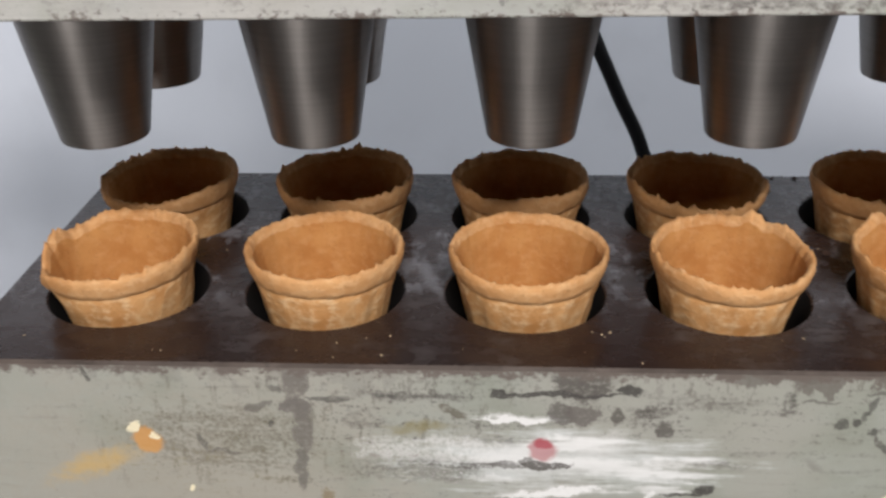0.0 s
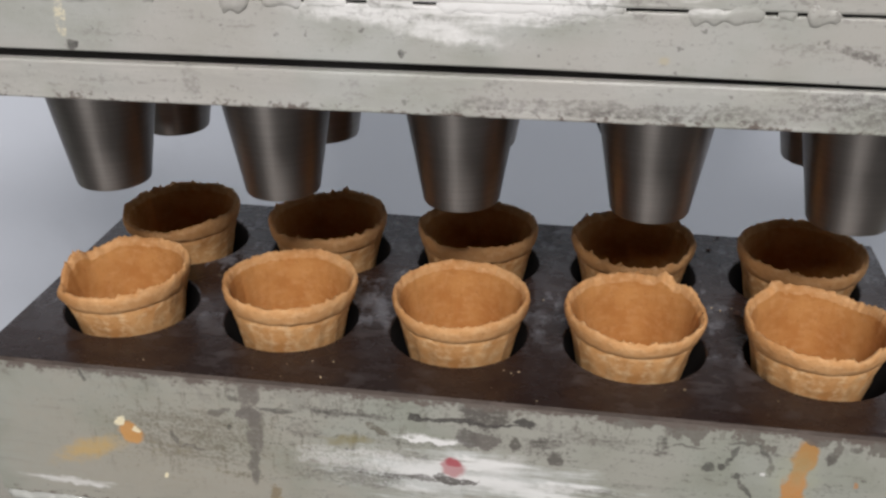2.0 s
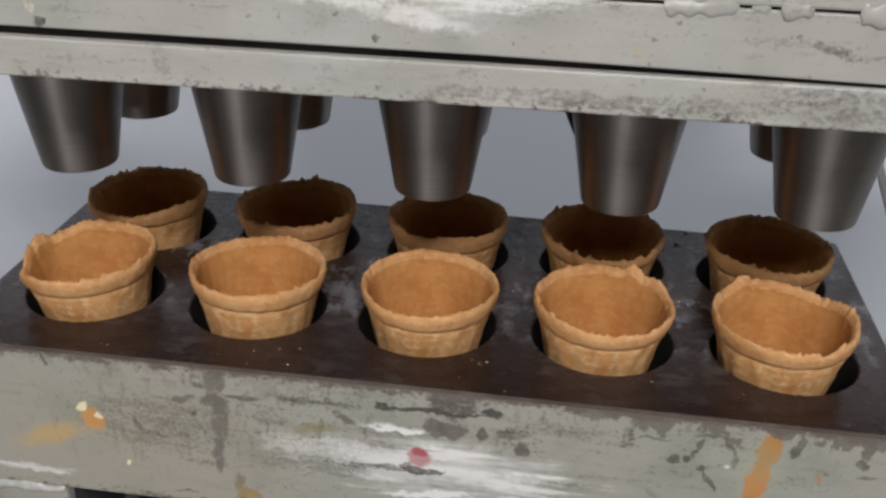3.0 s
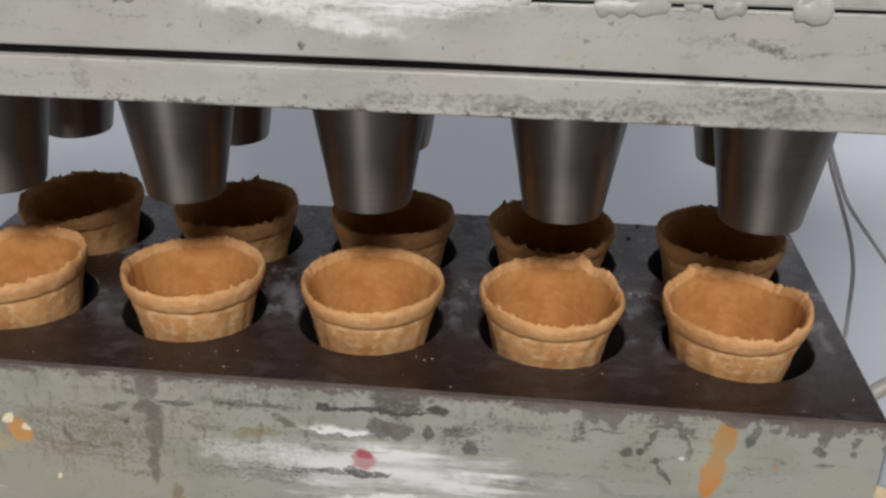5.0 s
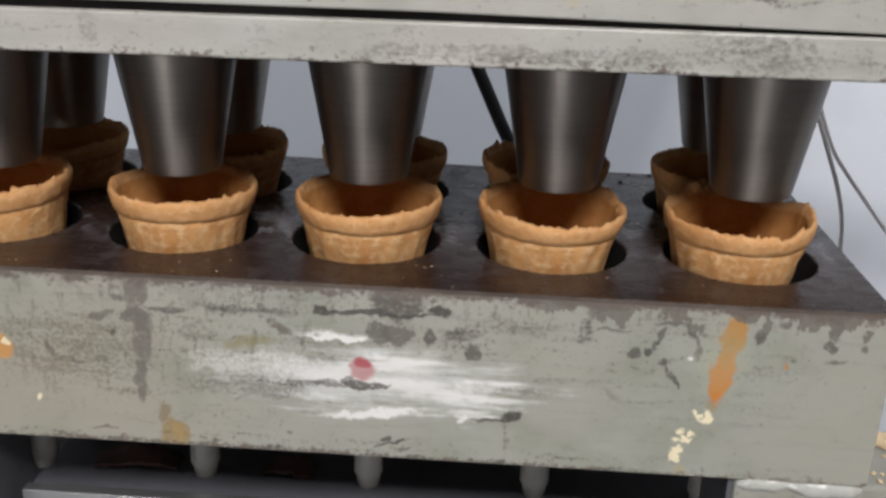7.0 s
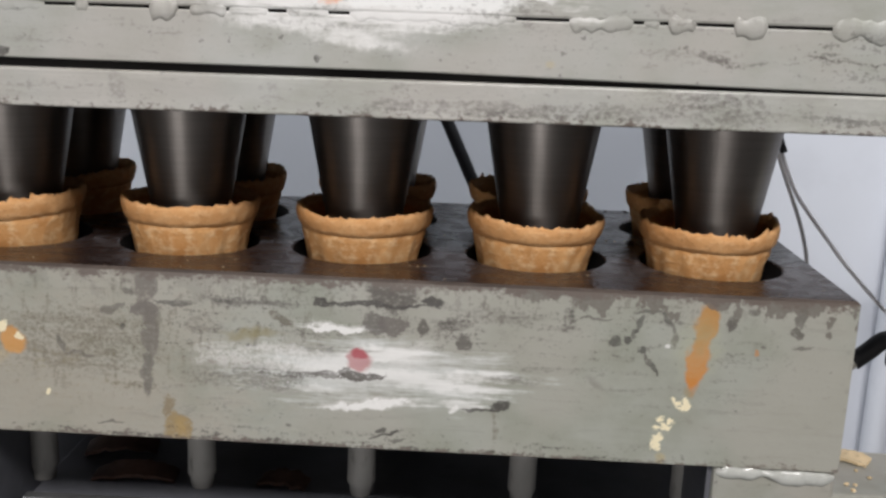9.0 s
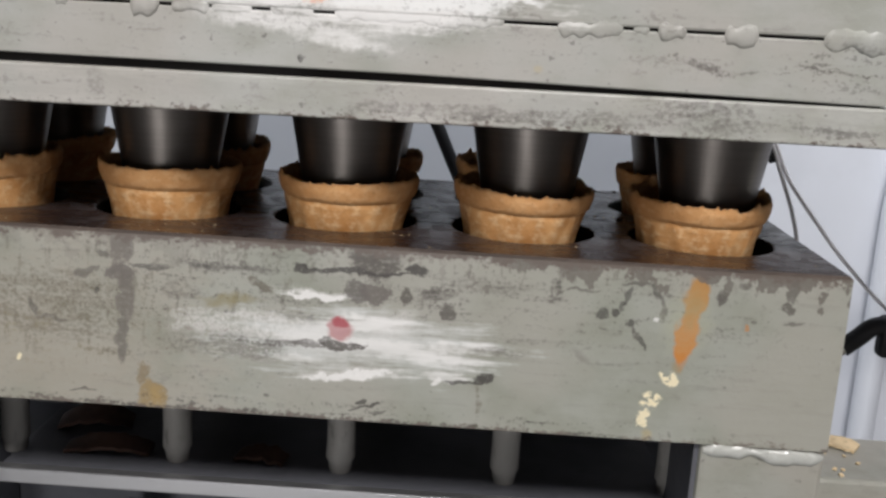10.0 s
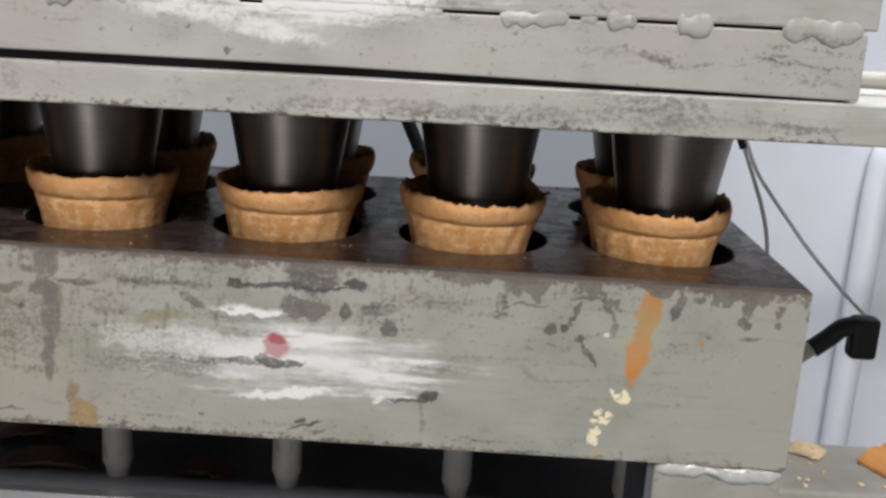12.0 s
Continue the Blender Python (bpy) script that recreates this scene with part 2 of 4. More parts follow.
HEAD_AT, BLOCK_AT = (0.0, 0.09, 1.1265), (0.0, 0.1, 0.0)
BLOCK_STAINS = [
    (-0.1155, 0.9530, 0.0957, 0.0563, 0, (0.34, 0.28, 0.21), 0.3, "soft"), (-0.1083, 0.9676, 0.0316, 0.0139, 0, (0.13, 0.115, 0.085), 0.55, "rag"), (-0.1150, 0.9671, 0.0678, 0.0303, 0, (0.15, 0.135, 0.1), 0.5, "drips"),
    (-0.1152, 0.9624, 0.0544, 0.0280, 0, OLIVE, 0.5, "grit"), (0.0139, 0.9937, 0.1969, 0.0079, 0, (0.1, 0.09, 0.075), 0.5, "drips"), (-0.0387, 0.9773, 0.0534, 0.0137, 0, (0.1, 0.09, 0.07), 0.5, "drips"),
    (0.0056, 0.9806, 0.1987, 0.0205, 0, DARK, 0.45, "grit"), (-0.0430, 0.9584, 0.0743, 0.0301, 0, DARK, 0.55, "grit"), (0.1279, 0.9712, 0.0787, 0.0293, 0, GREY, 0.3, "grit"),
    (-0.0452, 0.9547, 0.0406, 0.0140, 0, (0.5, 0.47, 0.43), 0.5, "grit"), (0.0154, 0.9593, 0.0559, 0.0143, 0, (0.62, 0.64, 0.63), 0.75, "streak"), (0.0290, 0.9568, 0.0357, 0.0046, 3, WHITE, 0.8, "streak"),
    (0.0150, 0.9674, 0.0200, 0.0037, -3, WHITE, 0.9, "streak"), (0.0557, 0.9588, 0.0167, 0.0032, 0, WHITE, 0.75, "streak"), (-0.0026, 0.9614, 0.0201, 0.0060, 0, WHITE, 0.7, "soft"),
    (0.0262, 0.9671, 0.0133, 0.0069, -20, WHITE, 0.45, "soft"), (-0.0032, 0.9781, 0.0128, 0.0014, 3, WHITE, 0.9, "crisp"), (-0.0010, 0.9785, 0.0188, 0.0021, 3, WHITE, 0.8, "streak"),
    (0.0108, 0.9449, 0.0176, 0.0019, -7, WHITE, 0.9, "crisp"), (0.0160, 0.9458, 0.0214, 0.0028, -5, WHITE, 0.7, "streak"), (0.0497, 0.9476, 0.0101, 0.0023, 0, WHITE, 0.6, "streak"),
    (0.0477, 0.9451, 0.0031, 0.0014, -30, WHITE, 0.8, "crisp"), (-0.0113, 0.9513, 0.0135, 0.0019, 0, WHITE, 0.5, "streak"), (-0.0385, 0.9552, 0.0248, 0.0056, 0, GREY, 0.55, "rag"),
    (-0.0341, 0.9638, 0.0247, 0.0055, 0, WHITE, 0.5, "rag"), (-0.0273, 0.9596, 0.0404, 0.0116, 0, WHITE, 0.7, "grit"), (-0.0543, 0.9576, 0.0338, 0.0116, 0, (0.14, 0.105, 0.075), 0.7, "grit"),
    (-0.0387, 0.9739, 0.0134, 0.0025, -3, OLIVE, 0.8, "soft"), (-0.0266, 0.9814, 0.0058, 0.0021, 15, (0.1, 0.085, 0.06), 0.8, "crisp"), (-0.0433, 0.9880, 0.0199, 0.0032, 0, GREY, 0.6, "rag"),
    (-0.0703, 0.9856, 0.0080, 0.0018, 0, DARK, 0.7, "crisp"), (-0.0499, 0.9880, 0.0049, 0.0014, 0, DARK, 0.6, "crisp"), (-0.0577, 0.9760, 0.0089, 0.0032, 0, GREY, 0.4, "rag"),
    (-0.0070, 0.9576, 0.0058, 0.0014, 0, GREY, 0.7, "crisp"), (-0.0227, 0.9576, 0.0135, 0.0016, 0, GREY, 0.7, "rag"), (-0.0820, 0.9920, 0.0049, 0.0073, 0, (0.135, 0.12, 0.105), 0.85, "crisp"),
    (-0.0824, 0.9820, 0.0065, 0.0037, 0, (0.12, 0.105, 0.095), 0.85, "crisp"), (-0.0812, 0.9719, 0.0038, 0.0097, 0, (0.135, 0.12, 0.105), 0.8, "crisp"), (-0.0823, 0.9555, 0.0023, 0.0107, -3, (0.12, 0.11, 0.095), 0.8, "crisp"),
    (-0.0966, 0.9823, 0.0054, 0.0021, -12, GREY, 0.6, "crisp"), (-0.0894, 0.9896, 0.0031, 0.0018, 20, GREY, 0.6, "crisp"), (-0.0924, 0.9739, 0.0011, 0.0016, 0, DARK, 0.7, "crisp"),
    (-0.1185, 0.9657, 0.0014, 0.0037, -15, DARK, 0.6, "crisp"), (-0.1107, 0.9609, 0.0068, 0.0009, 0, GREY, 0.5, "crisp"), (0.0200, 0.9935, 0.0101, 0.0077, 0, (0.085, 0.075, 0.066), 0.92, "crisp"),
    (0.0127, 0.9807, 0.0053, 0.0050, 0, (0.1, 0.09, 0.08), 0.85, "crisp"), (0.0206, 0.9817, 0.0057, 0.0041, 0, (0.115, 0.1, 0.09), 0.85, "crisp"), (0.0141, 0.9890, 0.0246, 0.0010, 0, DARK, 0.9, "crisp"),
    (-0.0084, 0.9880, 0.0044, 0.0018, -6, DARK, 0.9, "crisp"), (0.0370, 0.9911, 0.0048, 0.0018, 0, DARK, 0.9, "crisp"), (0.0476, 0.9809, 0.0101, 0.0050, 0, GREY, 0.8, "rag"),
    (0.0326, 0.9798, 0.0031, 0.0034, 0, (0.08, 0.07, 0.06), 0.85, "crisp"), (0.0502, 0.9747, 0.0031, 0.0027, 20, GREY, 0.8, "crisp"), (0.0453, 0.9819, 0.0075, 0.0020, 0, GREY, 0.7, "crisp"),
    (0.0626, 0.9870, 0.0196, 0.0031, 0, GREY, 0.35, "rag"), (0.0071, 0.9652, 0.0056, 0.0055, 0, (0.42, 0.17, 0.18), 0.8, "wash"), (0.0070, 0.9675, 0.0038, 0.0032, 0, (0.36, 0.05, 0.07), 0.8, "wash"),
    (0.0074, 0.9575, 0.0099, 0.0018, -3, GREY, 0.9, "crisp"), (0.0008, 0.9589, 0.0031, 0.0016, -25, GREY, 0.8, "crisp"), (0.0660, 0.9475, 0.0040, 0.0030, 0, DARK, 0.92, "crisp"),
    (0.0585, 0.9454, 0.0076, 0.0009, 4, DARK, 0.8, "crisp"), (0.0646, 0.9356, 0.0011, 0.0093, 0, (0.12, 0.1, 0.07), 0.6, "rag"), (0.0650, 0.9241, 0.0029, 0.0030, 0, (0.09, 0.08, 0.03), 0.85, "rag"),
    (0.0722, 0.9247, 0.0027, 0.0028, 0, (0.12, 0.1, 0.03), 0.8, "rag"), (0.0702, 0.9218, 0.0068, 0.0009, 0, DARK, 0.7, "rag"), (0.0641, 0.9606, 0.0009, 0.0069, 4, GREY, 0.4, "drips"),
    (0.0736, 0.9589, 0.0111, 0.0014, 0, GREY, 0.4, "rag"), (0.1121, 0.9783, 0.0020, 0.0027, 0, DARK, 0.75, "crisp"), (0.1177, 0.9792, 0.0020, 0.0018, 0, DARK, 0.8, "crisp"), (0.1235, 0.9748, 0.0017, 0.0016, 0, DARK, 0.75, "crisp"),
    (0.1288, 0.9671, 0.0009, 0.0032, -25, DARK, 0.75, "crisp"), (0.1261, 0.9711, 0.0007, 0.0032, -20, GREY, 0.7, "crisp"), (0.1323, 0.9894, 0.0013, 0.0045, -32, DARK, 0.65, "crisp"),
    (0.1255, 0.9921, 0.0056, 0.0009, 0, DARK, 0.6, "crisp"), (0.1218, 0.9864, 0.0009, 0.0045, 15, DARK, 0.65, "crisp"), (0.1201, 0.9817, 0.0009, 0.0027, 0, DARK, 0.6, "crisp"),
    (0.1365, 0.9822, 0.0011, 0.0049, -10, GREY, 0.6, "crisp"), (0.0924, 0.9842, 0.0033, 0.0036, 0, GREY, 0.7, "rag"), (0.0930, 0.9893, 0.0026, 0.0016, 0, DARK, 0.6, "rag"), (0.1041, 0.9878, 0.0065, 0.0007, 0, GREY, 0.6, "crisp"),
    (0.1058, 0.9602, 0.0057, 0.0023, 40, GREY, 0.35, "soft"), (0.0989, 0.9965, 0.0026, 0.0020, 0, GREY, 0.7, "crisp"), (0.1596, 0.9889, 0.0030, 0.0042, 0, GREY, 0.85, "crisp"),
    (0.1461, 0.9977, 0.0026, 0.0013, 20, DARK, 0.7, "crisp"), (0.1675, 0.9947, 0.0026, 0.0020, 0, GREY, 0.7, "crisp"), (0.1865, 0.9934, 0.0024, 0.0049, 0, GREY, 0.7, "crisp"),
    (0.1863, 0.9852, 0.0022, 0.0029, -25, (0.08, 0.07, 0.06), 0.8, "crisp"), (0.1884, 0.9785, 0.0039, 0.0007, -8, GREY, 0.6, "crisp"), (0.1731, 0.9781, 0.0017, 0.0007, 20, GREY, 0.6, "crisp"),
    (0.1697, 0.9762, 0.0013, 0.0013, 0, ORANGE, 0.6, "wash"), (0.1958, 1.0002, 0.0055, 0.0009, 4, WHITE, 0.5, "crisp"), (0.1982, 0.9988, 0.0055, 0.0007, 4, DARK, 0.6, "crisp"),
    (0.1488, 0.9866, 0.0048, 0.0111, 6, (0.42, 0.2, 0.04), 0.88, "wash"), (0.1466, 0.9691, 0.0050, 0.0117, 7, (0.5, 0.18, 0.02), 0.95, "wash"), (0.1477, 0.9819, 0.0030, 0.0089, 6, BROWN, 0.4, "soft"),
    (0.1439, 0.9572, 0.0035, 0.0023, 30, BROWN, 0.5, "soft"), (0.1407, 0.9529, 0.0044, 0.0032, 20, CREAM, 0.95, "fleck"), (0.1351, 0.9430, 0.0040, 0.0041, 20, CREAM, 0.95, "fleck"),
    (0.1325, 0.9345, 0.0034, 0.0051, 10, CREAM, 0.95, "fleck"), (0.1351, 0.9277, 0.0027, 0.0037, 0, YELLOW, 0.5, "soft"), (0.1460, 0.9760, 0.0109, 0.0157, 8, (0.36, 0.37, 0.24), 0.35, "soft"),
    (0.1337, 0.9779, 0.0015, 0.0009, 0, WHITE, 0.7, "crisp"), (-0.0698, 0.9305, 0.0055, 0.0085, 4, (0.27, 0.19, 0.08), 0.85, "crisp"), (-0.0741, 0.9406, 0.0025, 0.0042, 0, (0.2, 0.15, 0.08), 0.75, "crisp"),
    (-0.0689, 0.9325, 0.0030, 0.0052, 4, (0.38, 0.25, 0.08), 0.55, "soft"), (0.0184, 0.9320, 0.0077, 0.0007, -22, DARK, 0.85, "crisp"), (0.0165, 0.9338, 0.0027, 0.0012, -20, DARK, 0.8, "crisp"),
    (0.0236, 0.9299, 0.0045, 0.0007, -10, DARK, 0.6, "crisp"), (-0.0990, 0.9314, 0.0055, 0.0007, 0, DARK, 0.65, "crisp"), (-0.0222, 0.9344, 0.0011, 0.0009, 0, DARK, 0.6, "crisp"),
    (0.0078, 0.9233, 0.0206, 0.0014, 0, DARK, 0.75, "rag"), (-0.0014, 0.9256, 0.1188, 0.0019, 0, DARK, 0.85, "rag"), (0.0076, 0.9287, 0.2050, 0.0052, 0, DARK, 0.8, "grit"),
    (-0.1395, 0.9665, 0.006, 0.006, 40, (0.56, 0.27, 0.07), 0.85, "wash"), (-0.1438, 0.9715, 0.0026, 0.0021, -20, CREAM, 0.95, "crisp"), (-0.1362, 0.968, 0.0021, 0.0019, 0, CREAM, 0.95, "crisp"),
    (-0.1585, 0.9555, 0.022, 0.006, -22, (0.5, 0.34, 0.13), 0.8, "soft"), (-0.1252, 0.9449, 0.0011, 0.0015, 0, CREAM, 0.9, "crisp"), (-0.1585, 0.9951, 0.0013, 0.004, 0, DARK, 0.85, "crisp"),
    (-0.17, 0.935, 0.02, 0.0025, 0, WHITE, 0.7, "streak"),
]
HEAD_STAINS = [
    (-0.03, 1.1728, 0.034, 0.0042, 2, (0.72, 0.73, 0.72), 0.75, "wash"), (-0.005, 1.1745, 0.05, 0.005, 4, WHITE, 0.7, "streak"),
    (0.0075, 1.1682, 0.066, 0.0085, 1, WHITE, 0.95, "streak"), (0.03, 1.1715, 0.04, 0.0042, 2, (0.8, 0.81, 0.8), 0.92, "wash"), (0.05, 1.1745, 0.03, 0.0022, 4, (0.8, 0.81, 0.8), 0.9, "wash"), (0.0375, 1.1652, 0.03, 0.0062, -2, WHITE, 0.9, "soft"),
    (0.0055, 1.1557, 0.019, 0.0032, 5, WHITE, 0.9, "soft"), (-0.0185, 1.1612, 0.036, 0.004, 3, WHITE, 0.85, "soft"),
    (0.0365, 1.1797, 0.042, 0.0045, 5, WHITE, 0.85, "soft"), (0.0015, 1.1762, 0.03, 0.005, 0, WHITE, 0.5, "streak"),
    (-0.0035, 1.1772, 0.0066, 0.0085, 0, PEACH, 0.9, "hard"), (-0.0047, 1.1764, 0.0046, 0.0044, 0, (0.5, 0.07, 0.05), 0.9, "hard"),
    (0.1425, 1.1524, 0.0095, 0.0022, 8, GREY, 0.7, "rag"), (0.1575, 1.1517, 0.003, 0.001, 0, DARK, 0.5, "rag"),
    (0.1945, 1.1539, 0.017, 0.0009, 6, GREY, 0.8, "rag"), (-0.0105, 1.1477, 0.0012, 0.0013, 0, DARK, 0.9, "hard"),
    (-0.1325, 1.1467, 0.0018, 0.0026, 0, DARK, 0.9, "hard"), (0.0785, 1.1487, 0.003, 0.0018, 0, YELLOW, 0.45, "soft"),
    (0.1965, 1.1482, 0.012, 0.0015, 10, DARK, 0.4, "rag"), (-0.1355, 1.1572, 0.0022, 0.007, 0, CREAM, 0.6, "rag"),
    (0.19, 1.154, 0.03, 0.014, 0, DARK, 0.5, "grit"), (0.02, 1.155, 0.2, 0.012, 0, GREY, 0.3, "grit"), (0.05, 1.168, 0.15, 0.006, 0, GREY, 0.4, "grit"),
]
PLATE_STAINS = [
    (0.1435, 1.1342, 0.022, 0.0058, 0, GREY, 0.5, "rag"), (0.0535, 1.1307, 0.05, 0.0025, 0, GREY, 0.4, "rag"),
    (-0.0285, 1.1347, 0.004, 0.005, 0, GREY, 0.3, "rag"), (-0.0885, 1.1357, 0.003, 0.005, 0, GREY, 0.3, "rag"),
    (0.1015, 1.1317, 0.03, 0.003, 0, GREY, 0.45, "rag"), (0.1915, 1.1322, 0.018, 0.002, 0, DARK, 0.5, "rag"),
    (0.1, 1.134, 0.14, 0.007, 0, GREY, 0.38, "grit"), (-0.1, 1.132, 0.12, 0.007, 0, GREY, 0.3, "grit"), (0.15, 1.136, 0.02, 0.005, 0, GREY, 0.4, "grit"), (0.0, 1.134, 0.3, 0.01, 0, (0.2, 0.19, 0.18), 0.3, "streak"),
    (0.0, 1.128, 0.3, 0.0022, 0, DARK, 0.55, "grit"),
]
def reach(st):
    """How far a stain may spread along x."""
    return st[2] * (2.6 if st[7] == "streak" else 2.2 if st[7] in ("soft", "rag", "crisp") else 1.5) + 0.4 * st[3]


CUTS = (-0.209, -0.1, -0.065, -0.035, -0.008, 0.012, 0.035, 0.062, 0.09, 0.115, 0.14, 0.165, 0.2095)
ZONES = tuple(zip(CUTS, CUTS[1:]))
# one paint in stretches, each with the stains that reach into it
M_BLOCK = [paint("worn_grey_paint", (0.318, 0.328, 0.29), [st for st in BLOCK_STAINS if a - 0.006 < st[0] + reach(st) and st[0] - reach(st) < b + 0.006],
                 BLOCK_AT, wear_top=0.9974, wear_low=0.9248, scuffs=0.14, peel=0.9965) for a, b in ZONES]
M_HEAD = paint("smeared_grey_paint", PAINT, HEAD_STAINS, HEAD_AT, scuffs=0.05)
M_PLATE = paint("scuffed_grey_paint", (0.44, 0.445, 0.415), PLATE_STAINS, HEAD_AT, wear_low=1.1258, scuffs=0.2)
M_GREY = paint("grey_machine_paint", (0.315, 0.318, 0.285), [], (0, 0, 0), scuffs=0.1)
M_TOP = oily_steel()
M_PUNCH = turned_steel()
M_CUP = biscuit("baked_biscuit", (0.56, 0.27, 0.09), (0.45, 0.19, 0.055), (0.66, 0.37, 0.165))
M_CRUST = biscuit("baked_crust", (0.64, 0.35, 0.145), (0.5, 0.235, 0.08), (0.8, 0.57, 0.33))
M_RIM = biscuit("baked_rim", (0.63, 0.345, 0.15), (0.51, 0.245, 0.09), (0.78, 0.53, 0.3))
# near black that stands for shade in bores, seams and under the plate
M_DEEP_SHADE = plain("deep_shade_black", (0.01, 0.0085, 0.008), 0.75, 0.0, spec=0.2)
M_EDGE = plain("worn_edge_steel", (0.1, 0.078, 0.066), 0.7, 0.0, 300, 0.0006, 0.4, spec=0.25)
M_WELD = plain("painted_weld", (0.46, 0.47, 0.44), 0.2, 0.0, 200, 0.0012, 0.12)
M_WALL = plain("white_panel_paint", (0.48, 0.5, 0.545), 0.4, 0.0, 20, 0.0003, 0.07)
M_ALU = plain("bare_aluminium", (0.62, 0.63, 0.65), 0.33, 0.9, 90, 0.0003, 0.15, (0.2, 1, 1))
M_ROD = plain("dusty_rod_steel", (0.36, 0.35, 0.33), 0.6, 0.0, 160, 0.002, 0.55, (1, 1, 0.4))
M_BLACK = plain("black_rubber", (0.012, 0.012, 0.014), 0.6, spec=0.25)
M_DARK_SHEET = plain("dark_sheet_metal", (0.14, 0.145, 0.165), 0.45, 0.3)
M_WIRE = plain("grey_wire_sleeve", (0.62, 0.6, 0.61), 0.5)
M_FLOOR = plain("pale_floor_paint", (0.14, 0.137, 0.135), 0.6, 0.0, 12, 0.001, 0.2)
M_ROOM = plain("painted_plaster", (0.07, 0.07, 0.07), 0.8, 0.0, 10, 0.0006, 0.1)
M_CRUMB = plain("crumb", (0.74, 0.58, 0.36), 0.8, 0.0, 300, 0.001, 0.3)
M_BURNT = plain("toasted_flake", (0.085, 0.042, 0.028), 0.8, 0.0, 300, 0.001, 0.4)
M_BOX = plain("ivory_plastic", (0.68, 0.67, 0.62), 0.4, 0.0, 60, 0.0002, 0.08)
M_LIT = Nodes("fill_glow")
M_LIT.bsdf.inputs["Emission Color"].default_value = (0.95, 0.98, 1, 1)
M_LIT.bsdf.inputs["Emission Strength"].default_value = 1.0
M_LIT = M_LIT.done((0.8, 0.8, 0.8))


# ---- mesh helpers ----
def base(name, at):
    ob = new(name)
    ob.location = at
    ob.empty_display_size = 0.02
    return ob


def origin_of(ob):
    p = Vector((0, 0, 0))
    while ob is not None:
        p += ob.location
        ob = ob.parent
    return p


def part(name, bm, material, parent=None, label=""):
    """Links a bmesh, in world places, as one mesh object under its thing."""
    me = bpy.data.meshes.new(name)
    if parent is not None:
        bmesh.ops.translate(bm, verts=bm.verts, vec=-origin_of(parent))
    bm.normal_update()
    bm.to_mesh(me)
    bm.free()
    for m in material if isinstance(material, (list, tuple)) else [material]:
        me.materials.append(m)
    ob = new(name, me)
    if parent is not None:
        ob.parent = parent
    if label:
        ob["label"] = label
    return ob


def smooth(bm, angle=35):
    for f in bm.faces:
        f.smooth = True
    for e in bm.edges:
        if len(e.link_faces) == 2 and e.calc_face_angle(0) > radians(angle):
            e.smooth = False
    return bm


def box(x0, x1, y0, y1, z0, z1, bevel=0.0008, bm=None):
    bm = bm or bmesh.new()
    m = Matrix.Translation(((x0 + x1) / 2, (y0 + y1) / 2, (z0 + z1) / 2)) @ Matrix.Diagonal((x1 - x0, y1 - y0, z1 - z0, 1))
    made = bmesh.ops.create_cube(bm, size=1, matrix=m)
    if bevel:
        edges = list({e for v in made["verts"] for e in v.link_edges})
        bmesh.ops.bevel(bm, geom=edges, offset=bevel, segments=2, profile=0.5, affect="EDGES")
    return bm


def lathe(profile, segs, at, bm=None):
    """Turns a profile of (radius, height) round the upright through at."""
    bm = bm or bmesh.new()
    rings = []
    for r, z in profile:
        if r < 1e-6:
            rings.append([bm.verts.new((at[0], at[1], at[2] + z))])
        else:
            rings.append([bm.verts.new((at[0] + r * math.cos(2 * math.pi * k / segs), at[1] + r * math.sin(2 * math.pi * k / segs), at[2] + z)) for k in range(segs)])
    for a, b in zip(rings, rings[1:]):
        for k in range(segs):
            j = (k + 1) % segs
            quad = [a[k % len(a)], a[j % len(a)], b[j % len(b)], b[k % len(b)]]
            quad = list(dict.fromkeys(quad))
            if len(quad) > 2:
                bm.faces.new(quad)
    bmesh.ops.recalc_face_normals(bm, faces=bm.faces)
    return smooth(bm)


def tube(points, radius, segs=10, steps=8, bm=None):
    """A round tube along a smooth line through the points."""
    bm = bm or bmesh.new()
    p = [Vector(q) for q in points]
    p = [2 * p[0] - p[1]] + p + [2 * p[-1] - p[-2]]
    line = []
    for a, b, c, d in zip(p, p[1:], p[2:], p[3:]):
        for k in range(steps):
            t = k / steps
            line.append(0.5 * (2 * b + (c - a) * t + (2 * a - 5 * b + 4 * c - d) * t * t + (3 * b - a - 3 * c + d) * t ** 3))
    line.append(p[-2])
    rings, side = [], Vector((0.3, 1, 0.2))
    for k, q in enumerate(line):
        way = (line[min(k + 1, len(line) - 1)] - line[max(k - 1, 0)]).normalized()
        u = (side - way * side.dot(way)).normalized()
        v = way.cross(u)
        rings.append([bm.verts.new(q + radius * (u * math.cos(6.2832 * j / segs) + v * math.sin(6.2832 * j / segs))) for j in range(segs)])
    for a, b in zip(rings, rings[1:]):
        for j in range(segs):
            bm.faces.new((a[j], a[(j + 1) % segs], b[(j + 1) % segs], b[j]))
    bm.faces.new(rings[0][::-1])
    bm.faces.new(rings[-1])
    bmesh.ops.recalc_face_normals(bm, faces=bm.faces)
    return smooth(bm)


